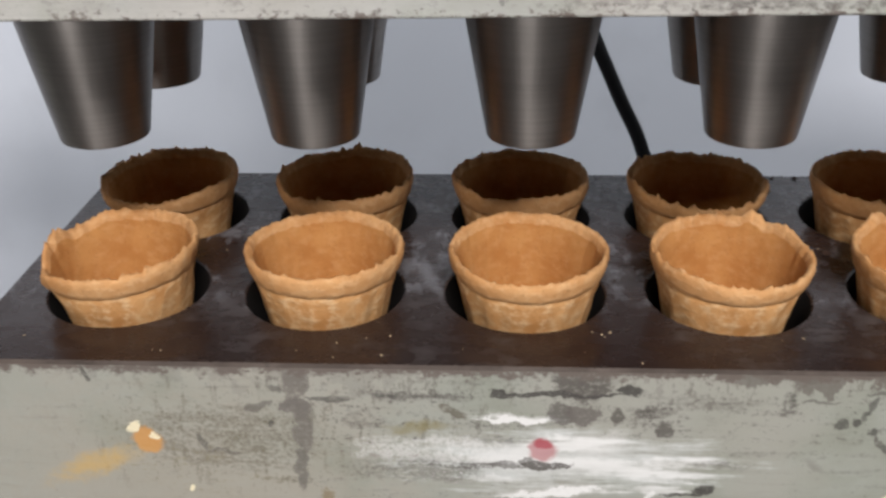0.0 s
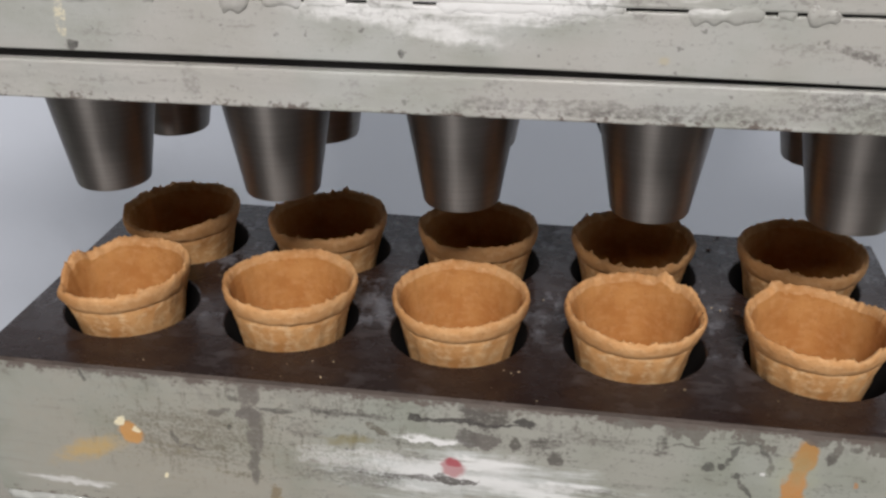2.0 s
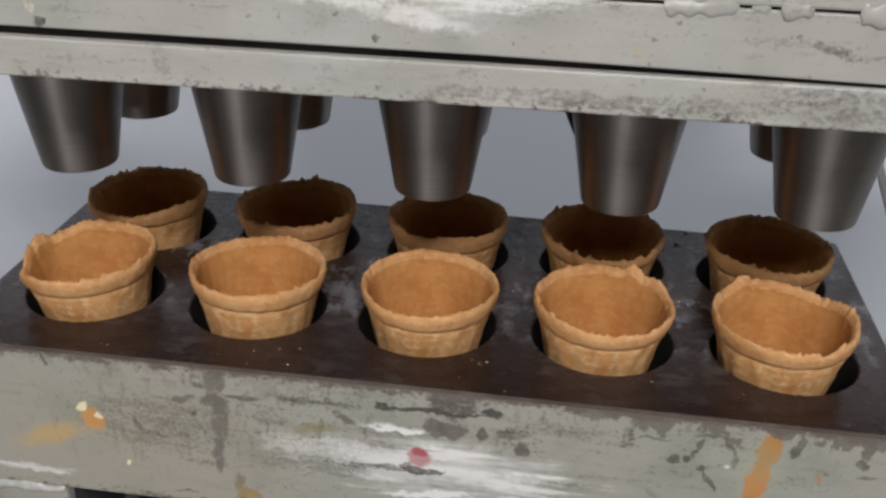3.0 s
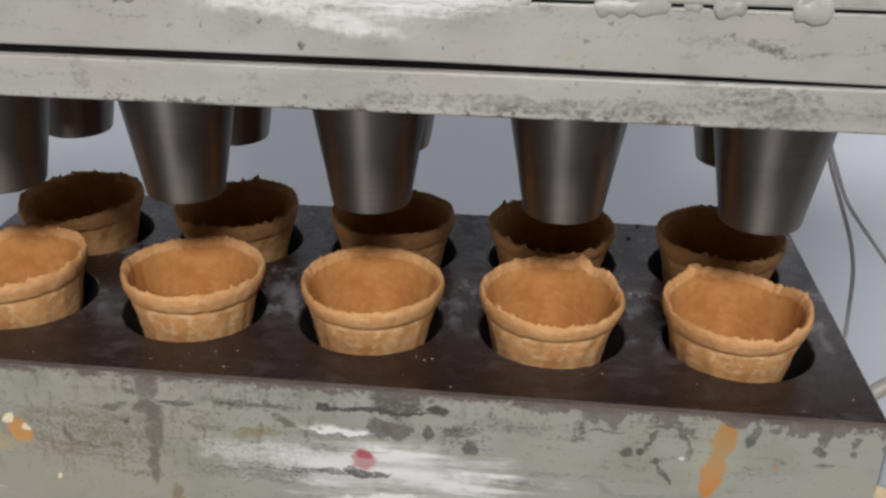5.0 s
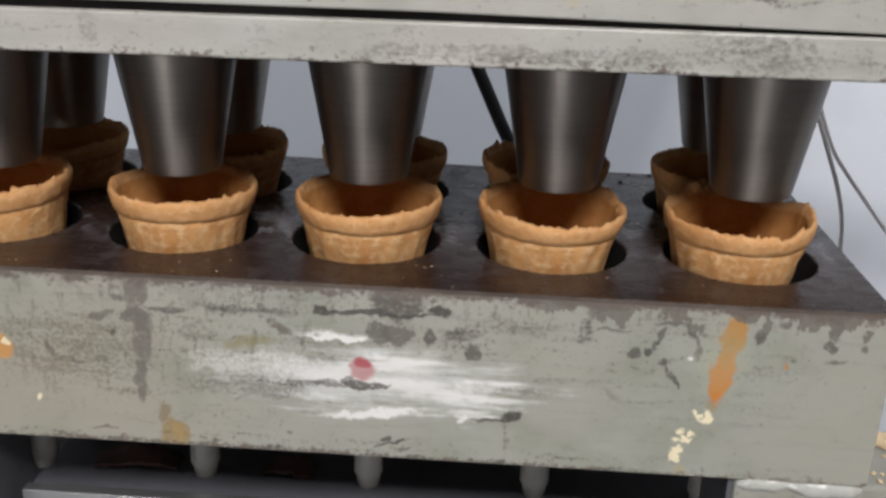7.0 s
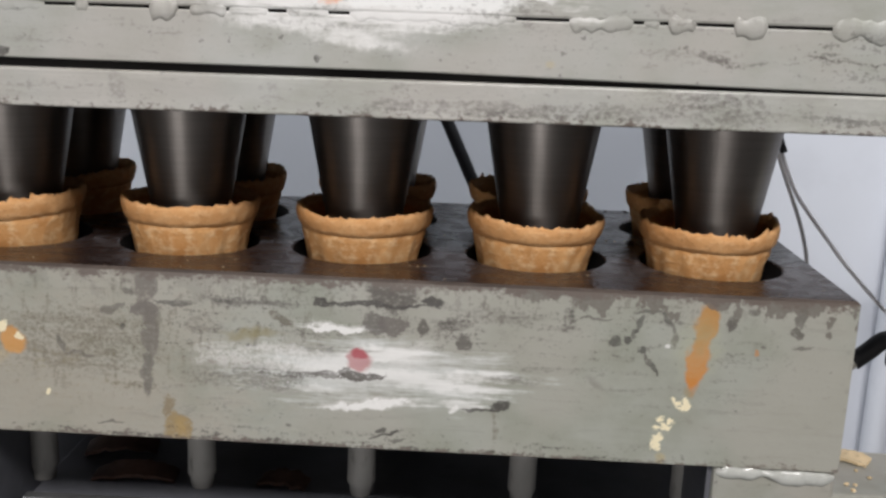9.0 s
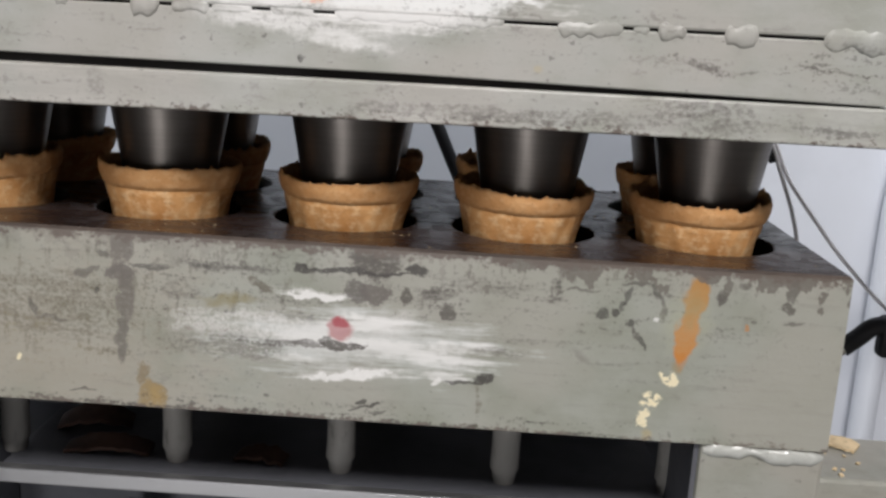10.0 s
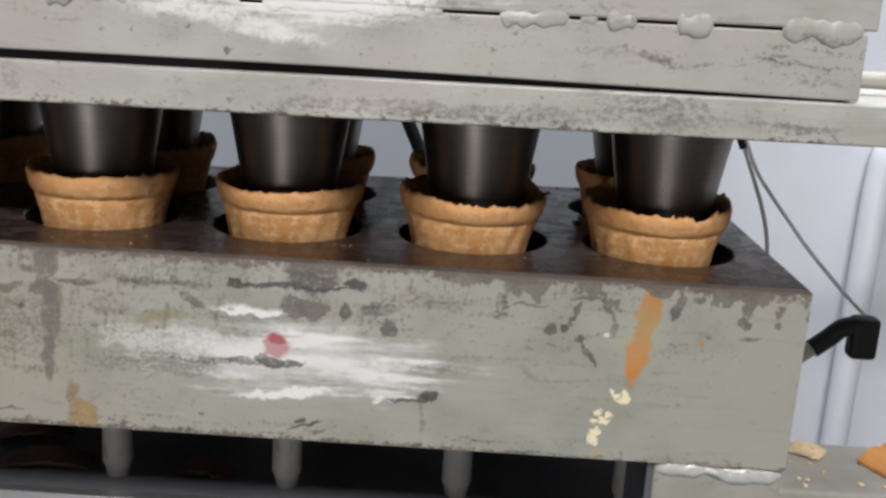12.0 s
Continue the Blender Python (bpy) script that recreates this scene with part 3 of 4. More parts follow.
def bead(x0, x1, y, z, height, depth, seed, lumps=60.0, bm=None):
    """A lumpy bead of weld or thick paint along x on a front face at y."""
    bm = bm or bmesh.new()
    n, segs, rings = max(6, int((x1 - x0) / 0.0012)), 10, []
    for k in range(n + 1):
        t = k / n
        x = x0 + (x1 - x0) * t
        end = max(0.05, min(1, 12 * t, 12 * (1 - t))) ** 0.35
        w = noise.noise((x * lumps * 2.2, seed, 0.3))
        h = height * end * (1 + 0.6 * w)
        d = depth * end * (1 + 0.4 * noise.noise((x * lumps * 3, seed, 4.1)))
        zz = z + height * 0.6 * noise.noise((x * lumps, seed, 8.7))
        rings.append([bm.verts.new((x, y + 0.0006 - d * max(0, math.sin(math.pi * j / (segs - 1))), zz + h * math.cos(math.pi * j / (segs - 1)))) for j in range(segs)])
    for a, b in zip(rings, rings[1:]):
        for j in range(segs - 1):
            bm.faces.new((a[j], b[j], b[j + 1], a[j + 1]))
    bmesh.ops.recalc_face_normals(bm, faces=bm.faces)
    return smooth(bm, 60)


# ---- the room ----
def room():
    x0, x1, y0, y1, h = -2.0, 2.0, -2.9, 0.42, 2.6
    floor = part("floor", box(x0 - 0.1, x1 + 0.1, y0 - 0.1, y1 + 0.1, -0.1, 0, 0), M_FLOOR)
    tagged(floor, "pale grey painted workshop floor", "floor", kind="structure")
    ceiling = part("ceiling", box(x0 - 0.1, x1 + 0.1, y0 - 0.1, y1 + 0.1, h, h + 0.1, 0), M_ROOM)
    tagged(ceiling, "plain pale workshop ceiling", "ceiling", kind="structure")
    back = part("wall_north", box(x0, x1, y1, y1 + 0.1, 0, h, 0), M_WALL)
    tagged(back, "bluish white painted wall behind the press", "wall", kind="structure")
    for name, b in (("wall_west", (x0 - 0.1, x0, y0, y1)), ("wall_east", (x1, x1 + 0.1, y0, y1))):
        tagged(part(name, box(*b, 0, h, 0), M_ROOM), "plain grey plaster wall", "wall", kind="structure")
    bm = bmesh.new()
    for b in ((x0, -0.92, 0, h), (-0.08, x1, 0, h), (-0.92, -0.08, 0, 0.43), (-0.92, -0.08, 1.07, h)):
        box(b[0], b[1], y0 - 0.1, y0, b[2], b[3], 0, bm)
    tagged(part("wall_south", bm, M_ROOM), "plain grey plaster wall with an opening for the added pane", "wall", kind="structure")
    # unseen glowing pane, added to go with the low fill lamp
    pane = part("fill_pane", box(-0.92, -0.08, y0 - 0.06, y0 - 0.04, 0.43, 1.07, 0), M_LIT)
    tagged(pane, "unseen glowing pane added behind the low front fill", "window", kind="structure")
    # out-of-view fittings added to house the two overhead lamps
    for x, y, turned in ((0.25, -1.5, 1), (0.0, 0.08, 0)):
        lamp_body = base("unseen_light_fitting", (x, y, h))
        a, b = (0.45, 0.3) if turned else (0.85, 0.18)
        part("housing", box(x - a, x + a, y - b, y + b, h - 0.05, h, 0.004), M_BOX, lamp_body)
        tagged(lamp_body, "white ceiling light fitting added out of view", "lamp", "ceiling lights")


room()


# ---- the mould block ----
HOLE_R, PITCH, ROWS_Y, SHIFT, CELL = 0.0318, 0.08, (0.056, 0.129), 0.001, 0.0365
LEFT, RIGHT, BACK, TOP, LOW = -0.209, 0.2095, 0.18, 1.0, 0.9255


def mould_block():
    thing = tagged(base("mould_block", BLOCK_AT), "heavy steel mould block with worn grey-green paint", "machine")
    bm, c = bmesh.new(), 0.0012
    top, bore, worn = len(ZONES), len(ZONES) + 1, len(ZONES) + 2

    def quad(pts, slot):
        f = bm.faces.new([bm.verts.new(p) for p in pts])
        f.material_index = slot

    # top with two rows of five round holes
    segs = 48
    for cy in ROWS_Y:
        for k in range(-2, 3):
            cx = k * PITCH + SHIFT
            rings = [[] for _ in range(5)]
            for a in range(segs):
                co, si = math.cos(2 * math.pi * a / segs), math.sin(2 * math.pi * a / segs)
                m = max(abs(co), abs(si))
                rings[0].append(bm.verts.new((cx + 0.04 * co / m, cy + CELL * si / m, TOP)))
                for j, (r, z) in enumerate(((HOLE_R + 0.0007, TOP), (HOLE_R, TOP - 0.0007), (HOLE_R - 0.004, 0.972), (HOLE_R - 0.006, LOW + 0.004))):
                    rings[j + 1].append(bm.verts.new((cx + r * co, cy + r * si, z)))
            for j in range(4):
                for a in range(segs):
                    b = (a + 1) % segs
                    f = bm.faces.new((rings[j][a], rings[j][b], rings[j + 1][b], rings[j + 1][a]))
                    # bore walls carry the holes' shade as near-black colour
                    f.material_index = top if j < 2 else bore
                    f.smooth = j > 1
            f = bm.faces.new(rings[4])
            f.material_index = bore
    x0, x1, y0, y1 = LEFT + c, RIGHT - c, c, BACK - c
    for a in ((x0, x1, y0, ROWS_Y[0] - CELL), (x0, x1, ROWS_Y[1] + CELL, y1), (x0, SHIFT - 0.2, ROWS_Y[0] - CELL, ROWS_Y[1] + CELL), (SHIFT + 0.2, x1, ROWS_Y[0] - CELL, ROWS_Y[1] + CELL)):
        quad(((a[0], a[2], TOP), (a[1], a[2], TOP), (a[1], a[3], TOP), (a[0], a[3], TOP)), top)
    loop0 = ((x0, y0), (x1, y0), (x1, y1), (x0, y1))
    loop1 = ((LEFT, 0), (RIGHT, 0), (RIGHT, BACK), (LEFT, BACK))
    for k in range(4):
        a, b, p, q = loop0[k], loop0[(k + 1) % 4], loop1[k], loop1[(k + 1) % 4]
        quad(((*p, TOP - c), (*q, TOP - c), (*b, TOP), (*a, TOP)), worn)
        if k == 0:
            for slot, (u, v) in enumerate(ZONES):
                quad(((u, 0, LOW), (v, 0, LOW), (v, 0, TOP - c), (u, 0, TOP - c)), slot)
        else:
            quad(((*p, LOW), (*q, LOW), (*q, TOP - c), (*p, TOP - c)), (0, len(ZONES) - 1, 0, 0)[k])
    quad([(*p, LOW) for p in loop1[::-1]], 0)
    bmesh.ops.remove_doubles(bm, verts=bm.verts, dist=1e-6)
    bmesh.ops.recalc_face_normals(bm, faces=bm.faces)
    part("body", bm, M_BLOCK + [M_TOP, M_DEEP_SHADE, M_EDGE], thing)
    # legs, welded on
    for a, b, seed in ((LEFT, -0.158, 3.0), (0.158, RIGHT, 7.0)):
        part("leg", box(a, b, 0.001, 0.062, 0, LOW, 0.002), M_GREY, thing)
        # thin dark plate added to give the leg's inner side its shade
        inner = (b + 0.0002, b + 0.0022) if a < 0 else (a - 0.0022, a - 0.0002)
        part("leg_shade_plate", box(*inner, 0.003, 0.062, 0, LOW, 0), M_DARK_SHEET, thing, "thin dark plate added as shade on the leg's inner side")
        part("weld_bead", bead(a + 0.001, b - 0.001, 0.001, LOW - 0.0032, 0.003, 0.0022, seed, 85.0), M_WELD, thing, "thick painted weld bead")
    # guide rods under the block
    for cy in (0.051, 0.129):
        for k in range(-2, 3):
            prof = ((0, 0), (0.005, 0), (0.0056, 0.0025), (0.0055, 0.0045), (0.0068, 0.007), (0.0066, 0.02), (0.0069, 0.032), (0.0068, 0.0473), (0, 0.0473))
            part("rod", lathe(prof, 20, (k * 0.0775 + 0.0035, cy, 0.8787)), M_ROD, thing, "dusty grey steel rod")
    part("back_apron", box(LEFT + 0.003, RIGHT - 0.003, 0.168, 0.176, 0.72, LOW, 0), M_DARK_SHEET, thing, "dark bluish-grey steel apron")
    # side probe
    part("probe_stub", tube(((0.222, 0.115, 0.884), (0.24, 0.14, 0.899), (0.262, 0.158, 0.914), (0.279, 0.163, 0.925)), 0.0042, 14), M_GREY, thing, "grey painted heater stub")
    return thing


mould_block()


def tray():
    thing = tagged(base("crumb_tray", (0, 0.03, 0.876)), "dark sheet-metal tray with bright aluminium front rail", "tray")
    part("rail", box(-0.151, 0.1575, 0.024, 0.03, 0.8745, 0.8815, 0.0006), M_ALU, thing, "bright aluminium edge rail")
    part("sheet", box(-0.151, 0.1575, 0.0305, 0.166, 0.875, 0.8785, 0.0004), M_DARK_SHEET, thing)
    bar = tagged(base("base_beam", (0, 0.098, 0.84)), "grey painted steel base beam under the mould", "beam", kind="structure")
    part("beam", box(-0.6, -0.2095, 0.064, 0.119, 0.845, 0.885, 0.002), M_GREY, bar)
    part("beam", box(0.2095, 0.6, 0.064, 0.119, 0.845, 0.885, 0.002), M_GREY, bar)
    # middle stretch darker than the ends: shade under the block put in as colour
    part("beam", box(-0.2095, 0.2095, 0.064, 0.119, 0.835, 0.875, 0.002), M_DARK_SHEET, bar)
    under = tagged(base("drip_pan", (0, 0.1, 0.83)), "dark sheet-metal pan under the tray", "pan")
    part("bracket", box(-0.098, -0.084, 0.03, 0.05, 0.831, 0.858, 0.001), M_DARK_SHEET, under)
    part("pan", box(-0.157, 0.157, 0.02, 0.166, 0.825, 0.83, 0.0005), M_DARK_SHEET, under)


tray()


# ---- the press head ----
def press_head():
    thing = tagged(base("press_head", HEAD_AT), "grey-green press head with ten steel punches", "machine")
    plate = part("punch_plate", box(-0.33, 0.33, -0.0072, 0.19, 1.1265, 1.1415, 0.0009), [M_PLATE, M_DEEP_SHADE], thing, "thick scuffed grey plate")
    # unseen underside coloured near black, so little light bounces onto the rear cups
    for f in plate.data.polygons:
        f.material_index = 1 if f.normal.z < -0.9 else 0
    # near-black strip set close to the front as the slit's shade
    part("gap_shade", box(-0.208, 0.208, -0.0035, 0.185, 1.1413, 1.1445, 0), M_DEEP_SHADE, thing, "dark strip that stands for shade in the gap")
    # unseen depth behind y 0.19 is added to block wall light from rear cups
    bm = box(-0.209, 0.2125, -0.007, 0.32, 1.1443, 1.1653, 0.0007)
    bmesh.ops.bisect_plane(bm, geom=bm.verts[:] + bm.edges[:] + bm.faces[:], plane_co=(0.03, 0, 0), plane_no=(1, 0, 0))
    for v in bm.verts:
        if v.co.z < 1.146:
            v.co.z += 0.0009 - 0.0005 * (v.co.x + 0.209) / 0.239 if v.co.x < 0.031 else 0.0004 - 0.0025 * (v.co.x - 0.03) / 0.181
    part("lower_housing", bm, M_HEAD, thing)
    # another near-black strip gives the upper seam its shade
    part("seam_shade", box(-0.207, 0.2085, -0.0048, 0.185, 1.165, 1.1666, 0), M_DEEP_SHADE, thing, "dark strip that stands for shade in the seam")
    part("upper_housing", box(-0.212, 0.2155, -0.0076, 0.189, 1.1664, 1.34, 0.001), M_HEAD, thing)
    part("rear_rail", box(0.222, 0.5, 0.186, 0.196, 1.116, 1.1262, 0.001), M_GREY, thing, "grey rear rail under the plate")
    part("wire_boot", tube(((0.2262, 0.2005, 1.1262), (0.2275, 0.2005, 1.1105), (0.2295, 0.2005, 1.102), (0.2325, 0.2005, 1.0945)), 0.0021, 10), M_BLACK, thing, "black rubber wire boot")
    for z in (1.1475,):
        part("side_rod", tube(((0.222, 0.03, z), (0.28, 0.03, z), (0.33, 0.03, z)), 0.0034, 14), M_GREY, thing, "grey painted side rod")
    # paint and weld bridging the seam, with open stretches between
    for k, (a, b, h, d) in enumerate(((-0.209, -0.117, 0.002, 0.0012), (-0.105, -0.1, 0.0026, 0.002), (-0.0765, -0.0655, 0.0034, 0.0034), (-0.061, -0.047, 0.0022, 0.002),
                                      (-0.046, -0.031, 0.0016, 0.001), (-0.024, -0.008, 0.0016, 0.001), (0.0, 0.063, 0.0022, 0.0012), (0.083, 0.107, 0.0026, 0.0022), (0.111, 0.117, 0.0014, 0.001),
                                      (0.12, 0.1305, 0.0028, 0.0028), (0.1445, 0.157, 0.0032, 0.0034), (0.181, 0.209, 0.0034, 0.003))):
        part("seam_bead", bead(a + 0.0015, b + 0.0015, -0.0074, 1.1657, 1.25 * h, 0.45 * d, 2.3 * k, 130.0), M_HEAD, thing, "thick lumpy paint over the seam")
    prof = ((0, 0), (0.0153, 0), (0.0161, 0.0004), (0.01653, 0.0012), (0.0265, 0.0584), (0, 0.0584))
    for cy in ROWS_Y:
        for k in range(-2, 3):
            part("punch", lathe(prof, 64, (k * PITCH + 0.0013, cy, 1.0681)), M_PUNCH, thing, "turned steel tapered punch")
    return thing


HEAD = press_head()


# ---- the biscuit cups ----
def cup_mesh(seed, at, lean, notches, rough):
    """A biscuit cup: thin wall, rolled lip, torn rim. notches: (angle, width, height)."""
    prof = [(0.0, 0.974, 0), (0.012, 0.974, 0), (0.0196, 0.9742, 0), (0.0208, 0.976, 0), (0.0223, 0.984, 0), (0.0239, 0.991, 0), (0.0253, 0.998, 0), (0.0264, 1.0035, 0),
            (0.0278, 1.0082, 0.05), (0.0283, 1.0102, 0.1), (0.0282, 1.0115, 0.15), (0.0294, 1.0124, 0.25), (0.0301, 1.014, 0.4), (0.0309, 1.0168, 0.75), (0.0312, 1.0192, 1.0), (0.0308, 1.0207, 1.0),
            (0.0302, 1.0211, 1.0), (0.0290, 1.0201, 1.0), (0.0279, 1.0174, 0.8), (0.0269, 1.0135, 0.4), (0.0259, 1.008, 0.1), (0.0245, 1.0, 0.0), (0.0229, 0.991, 0), (0.0213, 0.981, 0), (0.0203, 0.9775, 0),
            (0.012, 0.9767, 0), (0.0, 0.9767, 0)]
    segs, bm, rings = 180, bmesh.new(), []
    for j, (r, z, lift) in enumerate(prof):
        ring = []
        outer = j < 9
        for k in range(1 if r == 0 else segs):
            a = 2 * math.pi * k / segs
            co, si = math.cos(a), math.sin(a)
            h = 0.0011 * noise.noise((co * 1.4, si * 1.4, seed)) + 0.0006 * noise.noise((co * 5, si * 5, seed + 3))
            h += rough * (0.001 * noise.noise((co * 11, si * 11, seed + 7)) + 0.0006 * noise.noise((co * 26, si * 30, seed + 5 + z * 90)))
            for na, nw, nh in notches:
                d = math.atan2(math.sin(a - radians(na)), math.cos(a - radians(na))) / radians(nw)
                h += nh * math.exp(-d * d * d * d)
            rr = r + 0.0005 * noise.noise((co * 2, si * 2, seed + z * 40)) + 0.00035 * noise.noise((co * 9, si * 9, seed * 2 + z * 260))
            if outer and 0.99 < z < 1.01:
                rr += 0.00016 * math.sin(a * 16 + seed) + 0.0004 * noise.noise((co * 6, si * 6, seed * 3 + z * 160))
            if 0.6 < lift:
                rr += 0.0002 * rough * noise.noise((co * 24, si * 24, seed + 9))
            if j in (17, 18):
                rr += 0.0007 * noise.noise((co * 8, si * 8, seed + 19))
            if j in (16, 17):
                h += 0.0022 * max(0.0, noise.noise((co * 15, si * 15, seed + 41)) - 0.05) * (0.5 + rough)
            if 15 <= j <= 18:
                h += 0.001 * noise.noise((co * 34, si * 34, seed + 31 + j)) * (1.4 if j == 17 else 0.8)
            ring.append(bm.verts.new((rr * co, rr * si, z + h * lift - 0.974)))
        rings.append(ring)
    for n, (a, b) in enumerate(zip(rings, rings[1:])):
        for k in range(segs):
            j = (k + 1) % segs
            quad = list(dict.fromkeys([a[k % len(a)], a[j % len(a)], b[j % len(b)], b[k % len(b)]]))
            if len(quad) > 2:
                bm.faces.new(quad).material_index = 1 if 10 <= n < 18 else 2 if n < 10 else 0
    bmesh.ops.recalc_face_normals(bm, faces=bm.faces)
    for f in bm.faces:
        f.smooth = True
    m = Matrix.Translation((0, 0, at[2])) @ Euler((radians(lean[0]), radians(lean[1]), 0)).to_matrix().to_4x4()
    bmesh.ops.transform(bm, matrix=Matrix.Translation((at[0], at[1], 0)) @ m, verts=bm.verts)
    rim = bm.copy()
    bmesh.ops.delete(bm, geom=[f for f in bm.faces if f.material_index == 1], context="FACES")
    bmesh.ops.delete(rim, geom=[f for f in rim.faces if f.material_index != 1], context="FACES")
    for f in bm.faces:
        f.material_index //= 2
    for f in rim.faces:
        f.material_index = 0
    return bm, rim


# column, row, seed, lean, notches, roughness of the rim
CUPS = [
    (-2, 0, 1.1, (1.5, -3.5), ((163, 9, 0.003), (204, 17, -0.0055), (112, 20, 0.0016)), 0.8),
    (-1, 0, 2.7, (-0.5, 0.5), ((60, 30, 0.001), (250, 40, -0.0008)), 0.5),
    (0, 0, 4.9, (0.5, 0.8), ((250, 40, -0.0012),), 0.4),
    (1, 0, 6.2, (0.5, 1.0), ((62, 7, 0.0035), (285, 50, -0.002), (35, 12, 0.0015)), 0.8),
    (2, 0, 8.8, (0.8, 0.3), ((120, 7, 0.0032), (60, 30, -0.0012), (260, 50, -0.001), (10, 18, 0.0012)), 1.0),
    (-2, 1, 10.4, (0.0, -2.0), ((250, 50, -0.003), (130, 30, 0.001)), 0.7),
    (-1, 1, 12.3, (0.5, -0.5), ((60, 36, 0.0015), (225, 26, -0.002)), 0.9),
    (0, 1, 14.6, (-0.5, 0.0), ((250, 30, -0.0008),), 0.5),
    (1, 1, 16.5, (0.5, 1.0), ((285, 40, -0.0035), (235, 20, -0.001)), 0.9),
    (2, 1, 18.9, (1.0, 0.5), ((300, 40, -0.0015),), 0.7),
]
CUP_WORDS = {(-2, 0): "golden biscuit cup with a torn, folded rim", (2, 0): "golden biscuit cup with one peaked rim edge", (1, 0): "golden biscuit cup with a chipped rim"}


CUP_SHIFT = ((0.003, 0.0016, 0.0014, -0.0008, -0.0023), (0.0005, 0.001, 0.0005, -0.0008, 0.0015))


def cups():
    for col, row, seed, lean, notches, rough in CUPS:
        x, y = col * PITCH + CUP_SHIFT[row][col + 2], ROWS_Y[row] - 0.0015
        bowl, rim = cup_mesh(seed, (x, y, 0.974), lean, notches, rough)
        thing = base("biscuit_cup", (x, y, 0.974))
        part("bowl", bowl, [M_CUP, M_CRUST], thing)
        part("rim", rim, M_RIM, thing, "thicker pale baked rim")
        words = CUP_WORDS.get((col, row), "golden baked biscuit cup standing in a mould hole")
        tagged(thing, words, "biscuit cup", "biscuit cups in the mould")


cups()


# ---- wires, hoses and wall things ----
def wiring():
    hose = base("black_hose", (0.05, 0.34, 1.03))
    part("sleeve", tube(((-0.02, 0.34, 1.19), (-0.0005, 0.34, 1.142), (0.0192, 0.34, 1.1), (0.0427, 0.34, 1.05), (0.0709, 0.34, 0.99), (0.0897, 0.34, 0.95), (0.108, 0.34, 0.88), (0.112, 0.34, 0.4), (0.112, 0.34, 0.004)), 0.0047, 12), M_BLACK, hose)
    tagged(hose, "black rubber hose hanging behind the punches", "hose")
    wires = base("heater_wire", (0.24, 0.21, 1.0))
    part("strand", tube(((0.2165, 0.2, 1.09), (0.2215, 0.2, 1.062), (0.2255, 0.2, 1.045), (0.231, 0.2, 1.03), (0.241, 0.2, 1.007), (0.248, 0.2, 0.99), (0.2535, 0.2, 0.97), (0.256, 0.2, 0.942), (0.257, 0.195, 0.9)), 0.0012, 8), M_WIRE, wires)
    part("strand", tube(((0.219, 0.202, 1.09), (0.224, 0.202, 1.062), (0.2275, 0.202, 1.046), (0.2335, 0.202, 1.031), (0.2425, 0.202, 1.012), (0.253, 0.202, 0.998), (0.2655, 0.202, 0.983), (0.278, 0.2, 0.968), (0.296, 0.188, 0.948), (0.306, 0.172, 0.938)), 0.0012, 8), M_WIRE, wires)
    tagged(wires, "pair of thin grey heater wires", "wire")
    plug = base("cable_plug", (0.285, 0.163, 0.925))
    part("elbow", tube(((0.274, 0.1625, 0.921), (0.282, 0.163, 0.9275), (0.29, 0.163, 0.9345), (0.3, 0.163, 0.936)), 0.0052, 16), M_BLACK, plug)
    part("boot", box(0.2935, 0.3085, 0.157, 0.169, 0.9175, 0.9415, 0.003), M_BLACK, plug)
    tagged(plug, "black rubber cable plug beside the mould block", "plug")
    frame_tube = base("tube_post", (0.37, 0.405, 0.0))
    part("tube", tube(((0.52, 0.408, 1.018), (0.45, 0.408, 1.018), (0.42, 0.408, 1.016), (0.404, 0.408, 1.004), (0.399, 0.408, 0.98), (0.398, 0.408, 0.9), (0.398, 0.408, 0.5), (0.398, 0.408, 0.0)), 0.0105, 16), M_WALL, frame_tube)
    tagged(frame_tube, "white painted bent tube frame against the wall", "frame")
    return hose


HOSE = wiring()


# ---- crumbs ----
def crumb(bm, x, y, z, size, rng, flat=0.6):
    made = bmesh.ops.create_icosphere(bm, subdivisions=1, radius=size)
    for v in made["verts"]:
        v.co = Vector((v.co.x * rng.uniform(0.6, 1.3), v.co.y * rng.uniform(0.6, 1.3), v.co.z * flat * rng.uniform(0.6, 1.2)))
    bmesh.ops.translate(bm, verts=made["verts"], vec=(x, y, z + size * flat * 0.7))


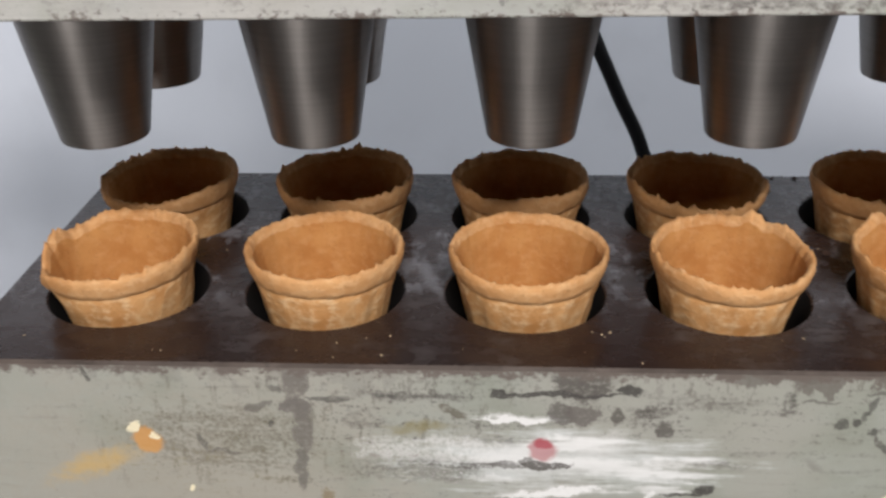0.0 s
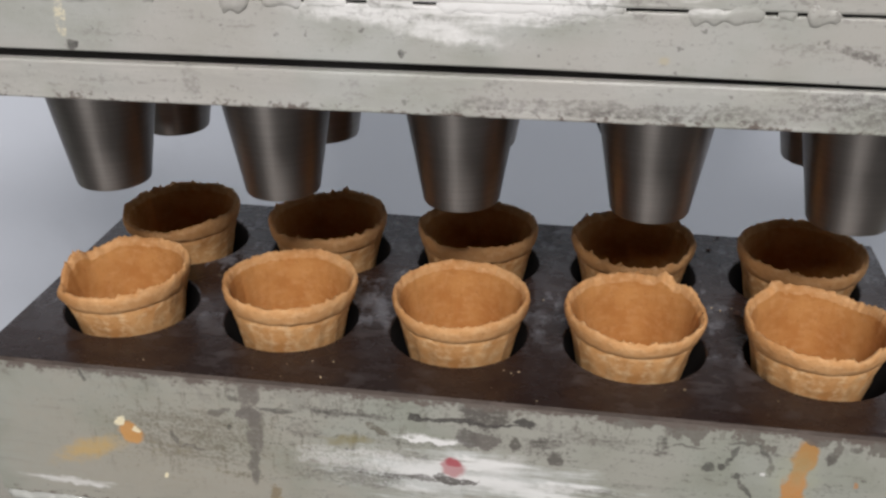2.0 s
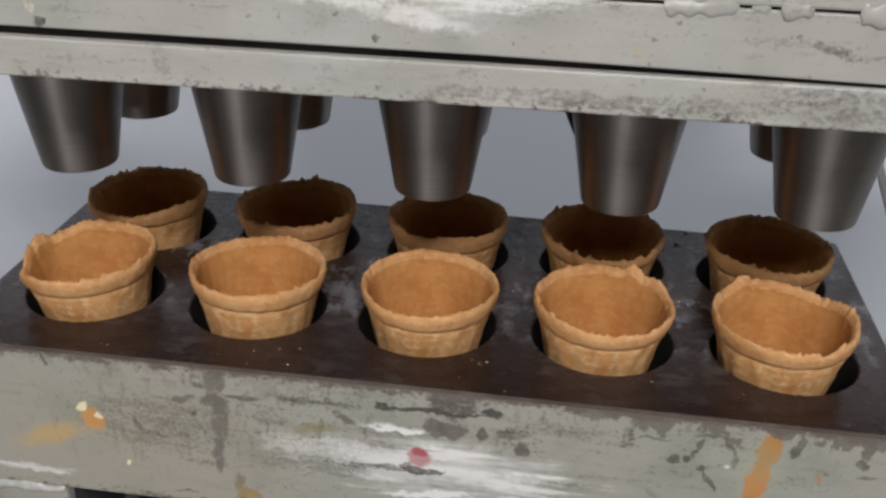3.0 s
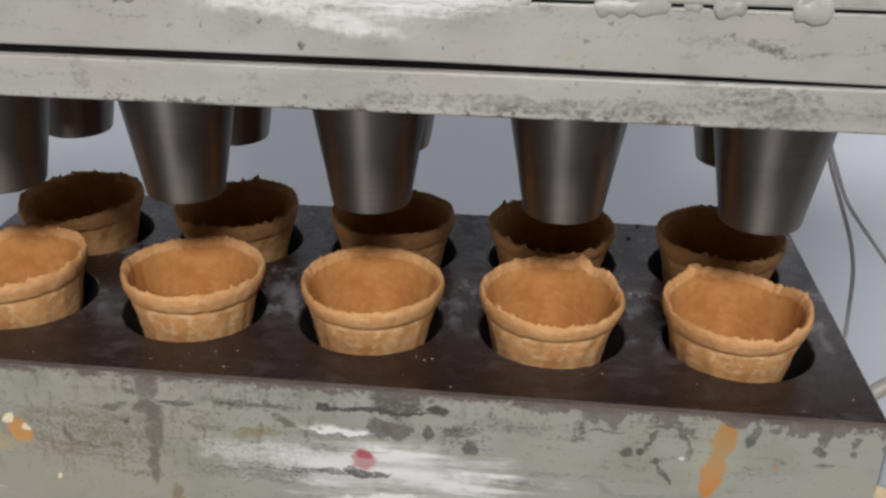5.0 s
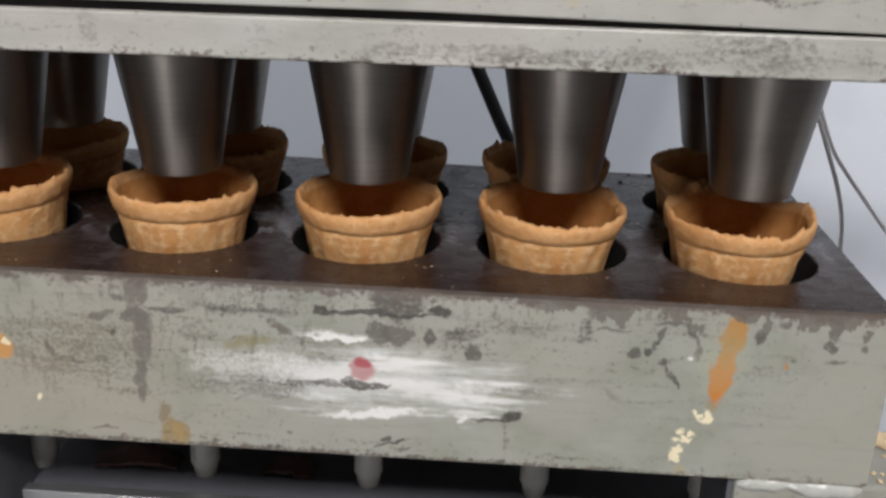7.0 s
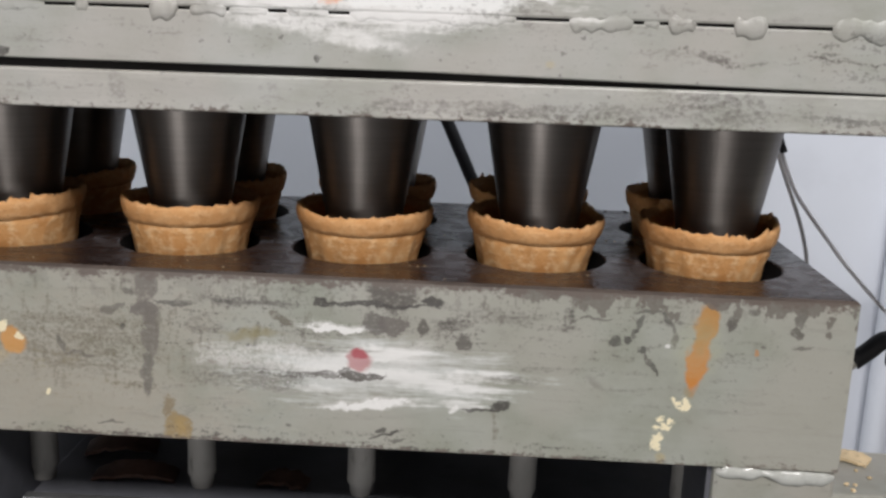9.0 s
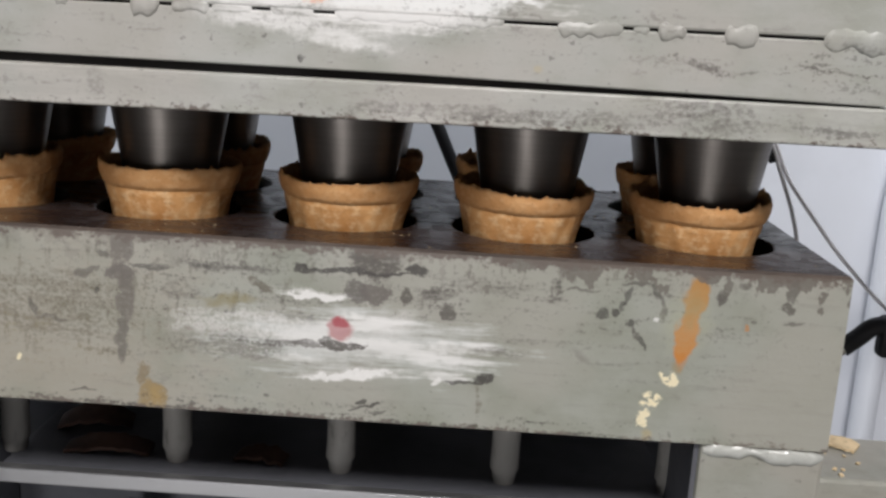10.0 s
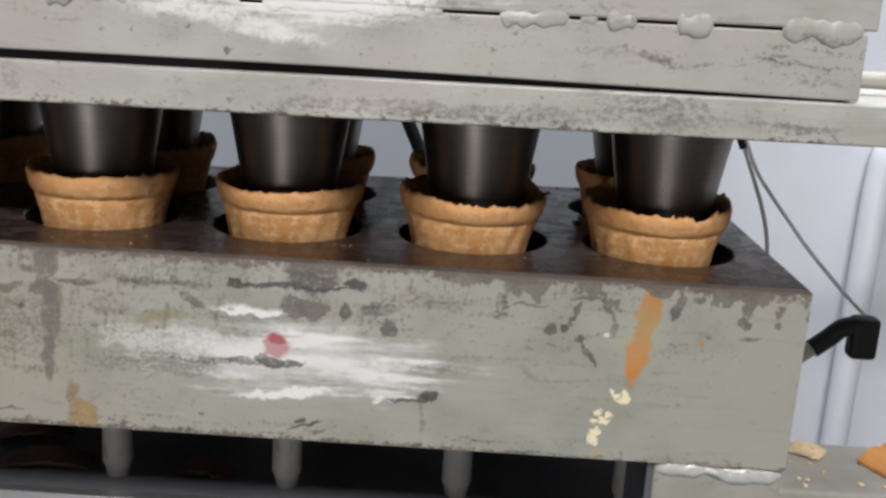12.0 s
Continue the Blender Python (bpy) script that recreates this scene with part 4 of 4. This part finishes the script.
def crumbs():
    rng = random.Random(5)
    bm = bmesh.new()
    for _ in range(55):
        crumb(bm, rng.uniform(-0.2, 0.2), rng.choice((rng.uniform(0.004, 0.02), rng.uniform(0.09, 0.095), rng.uniform(0.165, 0.178))), TOP, rng.uniform(0.0002, 0.0005), rng)
    for x, y, k in ((0.026, 0.0225, 4), (0.121, 0.094, 3), (0.1, 0.021, 2), (-0.055, 0.02, 2)):
        for _ in range(k):
            crumb(bm, x + rng.uniform(-0.007, 0.007), y + rng.uniform(-0.0025, 0.0025), TOP, rng.uniform(0.0003, 0.0007), rng)
    for x, y, size in ((0.1213, 0.159, 0.0016), (0.1295, 0.0915, 0.0022), (0.1385, 0.1755, 0.0017), (0.1275, 0.1757, 0.0013)):
        dark = bmesh.new()
        crumb(dark, x, y, TOP, size, rng, 0.35)
        tagged(part("burnt_crumb", dark, M_BURNT), "small burnt biscuit crumb on the mould top", "crumb", "burnt crumbs")
    tagged(part("mould_crumbs", bm, M_CRUMB), "tiny biscuit crumbs on the mould top", "crumbs", kind="stuff")
    bm = bmesh.new()
    for _ in range(40):
        crumb(bm, rng.uniform(0.215, 0.34), rng.uniform(0.068, 0.116), 0.885, rng.uniform(0.0006, 0.002), rng)
    tagged(part("beam_crumbs", bm, M_CRUMB), "pale biscuit crumbs on the base beam", "crumbs", kind="stuff")

    def shard(name, x, y, z, sx, sy, turn, mat, words, seed, curl=0.35):
        bm = bmesh.new()
        n, k = 14, 6
        grid = []
        for s in (0, 1):
            rows = []
            for i in range(n + 1):
                u = i / n * 2 - 1
                edge = 1 + 0.35 * noise.noise((u * 3, seed, 1)) + 0.25 * noise.noise((u * 9, seed, 5))
                rows.append([bm.verts.new((u * sx, (j / k * 2 - 1) * sy * edge, curl * sx * (1 - u * u) * (0.4 + 0.6 * j / k) + s * 0.0016 + 0.0008 * noise.noise((u * 6, j, seed)))) for j in range(k + 1)])
            grid.append(rows)
        for i in range(n):
            for j in range(k):
                for s in (0, 1):
                    g = grid[s]
                    bm.faces.new((g[i][j], g[i + 1][j], g[i + 1][j + 1], g[i][j + 1]))
        for i in range(n):
            for j in (0, k):
                bm.faces.new((grid[0][i][j], grid[0][i + 1][j], grid[1][i + 1][j], grid[1][i][j]))
        for j in range(k):
            for i in (0, n):
                bm.faces.new((grid[0][i][j], grid[0][i][j + 1], grid[1][i][j + 1], grid[1][i][j]))
        bmesh.ops.recalc_face_normals(bm, faces=bm.faces)
        smooth(bm, 50)
        bmesh.ops.transform(bm, matrix=pose(x, y, z, 0, 0, turn), verts=bm.verts)
        tagged(part(name, bm, mat), words, "biscuit shard")

    shard("biscuit_shard", 0.258, 0.105, 0.8855, 0.008, 0.006, -35, M_CRUMB, "pale broken biscuit shard on the base beam", 1.0, 0.2)
    shard("biscuit_shard", 0.3, 0.095, 0.8855, 0.016, 0.011, 30, M_CUP, "orange-brown broken cup shard on the base beam", 2.0)
    shard("biscuit_shard", -0.108, 0.055, 0.8792, 0.02, 0.006, 4, M_BURNT, "dark toasted flake lying in the tray", 3.0, 0.25)
    shard("biscuit_shard", -0.035, 0.056, 0.8792, 0.012, 0.006, -8, M_BURNT, "small dark toasted flake lying in the tray", 4.0, 0.3)
    shard("biscuit_shard", -0.125, 0.085, 0.8792, 0.018, 0.008, 12, M_BURNT, "dark toasted flake lying in the tray", 5.0, 0.4)


crumbs()


# ---- what moves ----
DROP = [(0, -0.0019), (1, -0.0019), (2, -0.0019), (3, -0.0019), (4, -0.0045), (4.8, -0.0095), (5, -0.0115), (5.5, -0.019), (6, -0.0266), (6.5, -0.0335), (7, -0.0402), (8, -0.0505), (9, -0.0605),
        (9.5, -0.0665), (10, -0.0763), (10.5, -0.0825), (11, -0.083), (11.5, -0.083), (12, -0.0715)]
LEAN = -0.38


def motions():
    x, y, z = HEAD_AT
    walk(HEAD, [(t, pose(x, y, z + d, 0, LEAN, 0)) for t, d in DROP])
    x, y, z = HOSE.location
    walk(HOSE, [(t, pose(x + 0.36 * d, y, z)) for t, d in DROP])


motions()
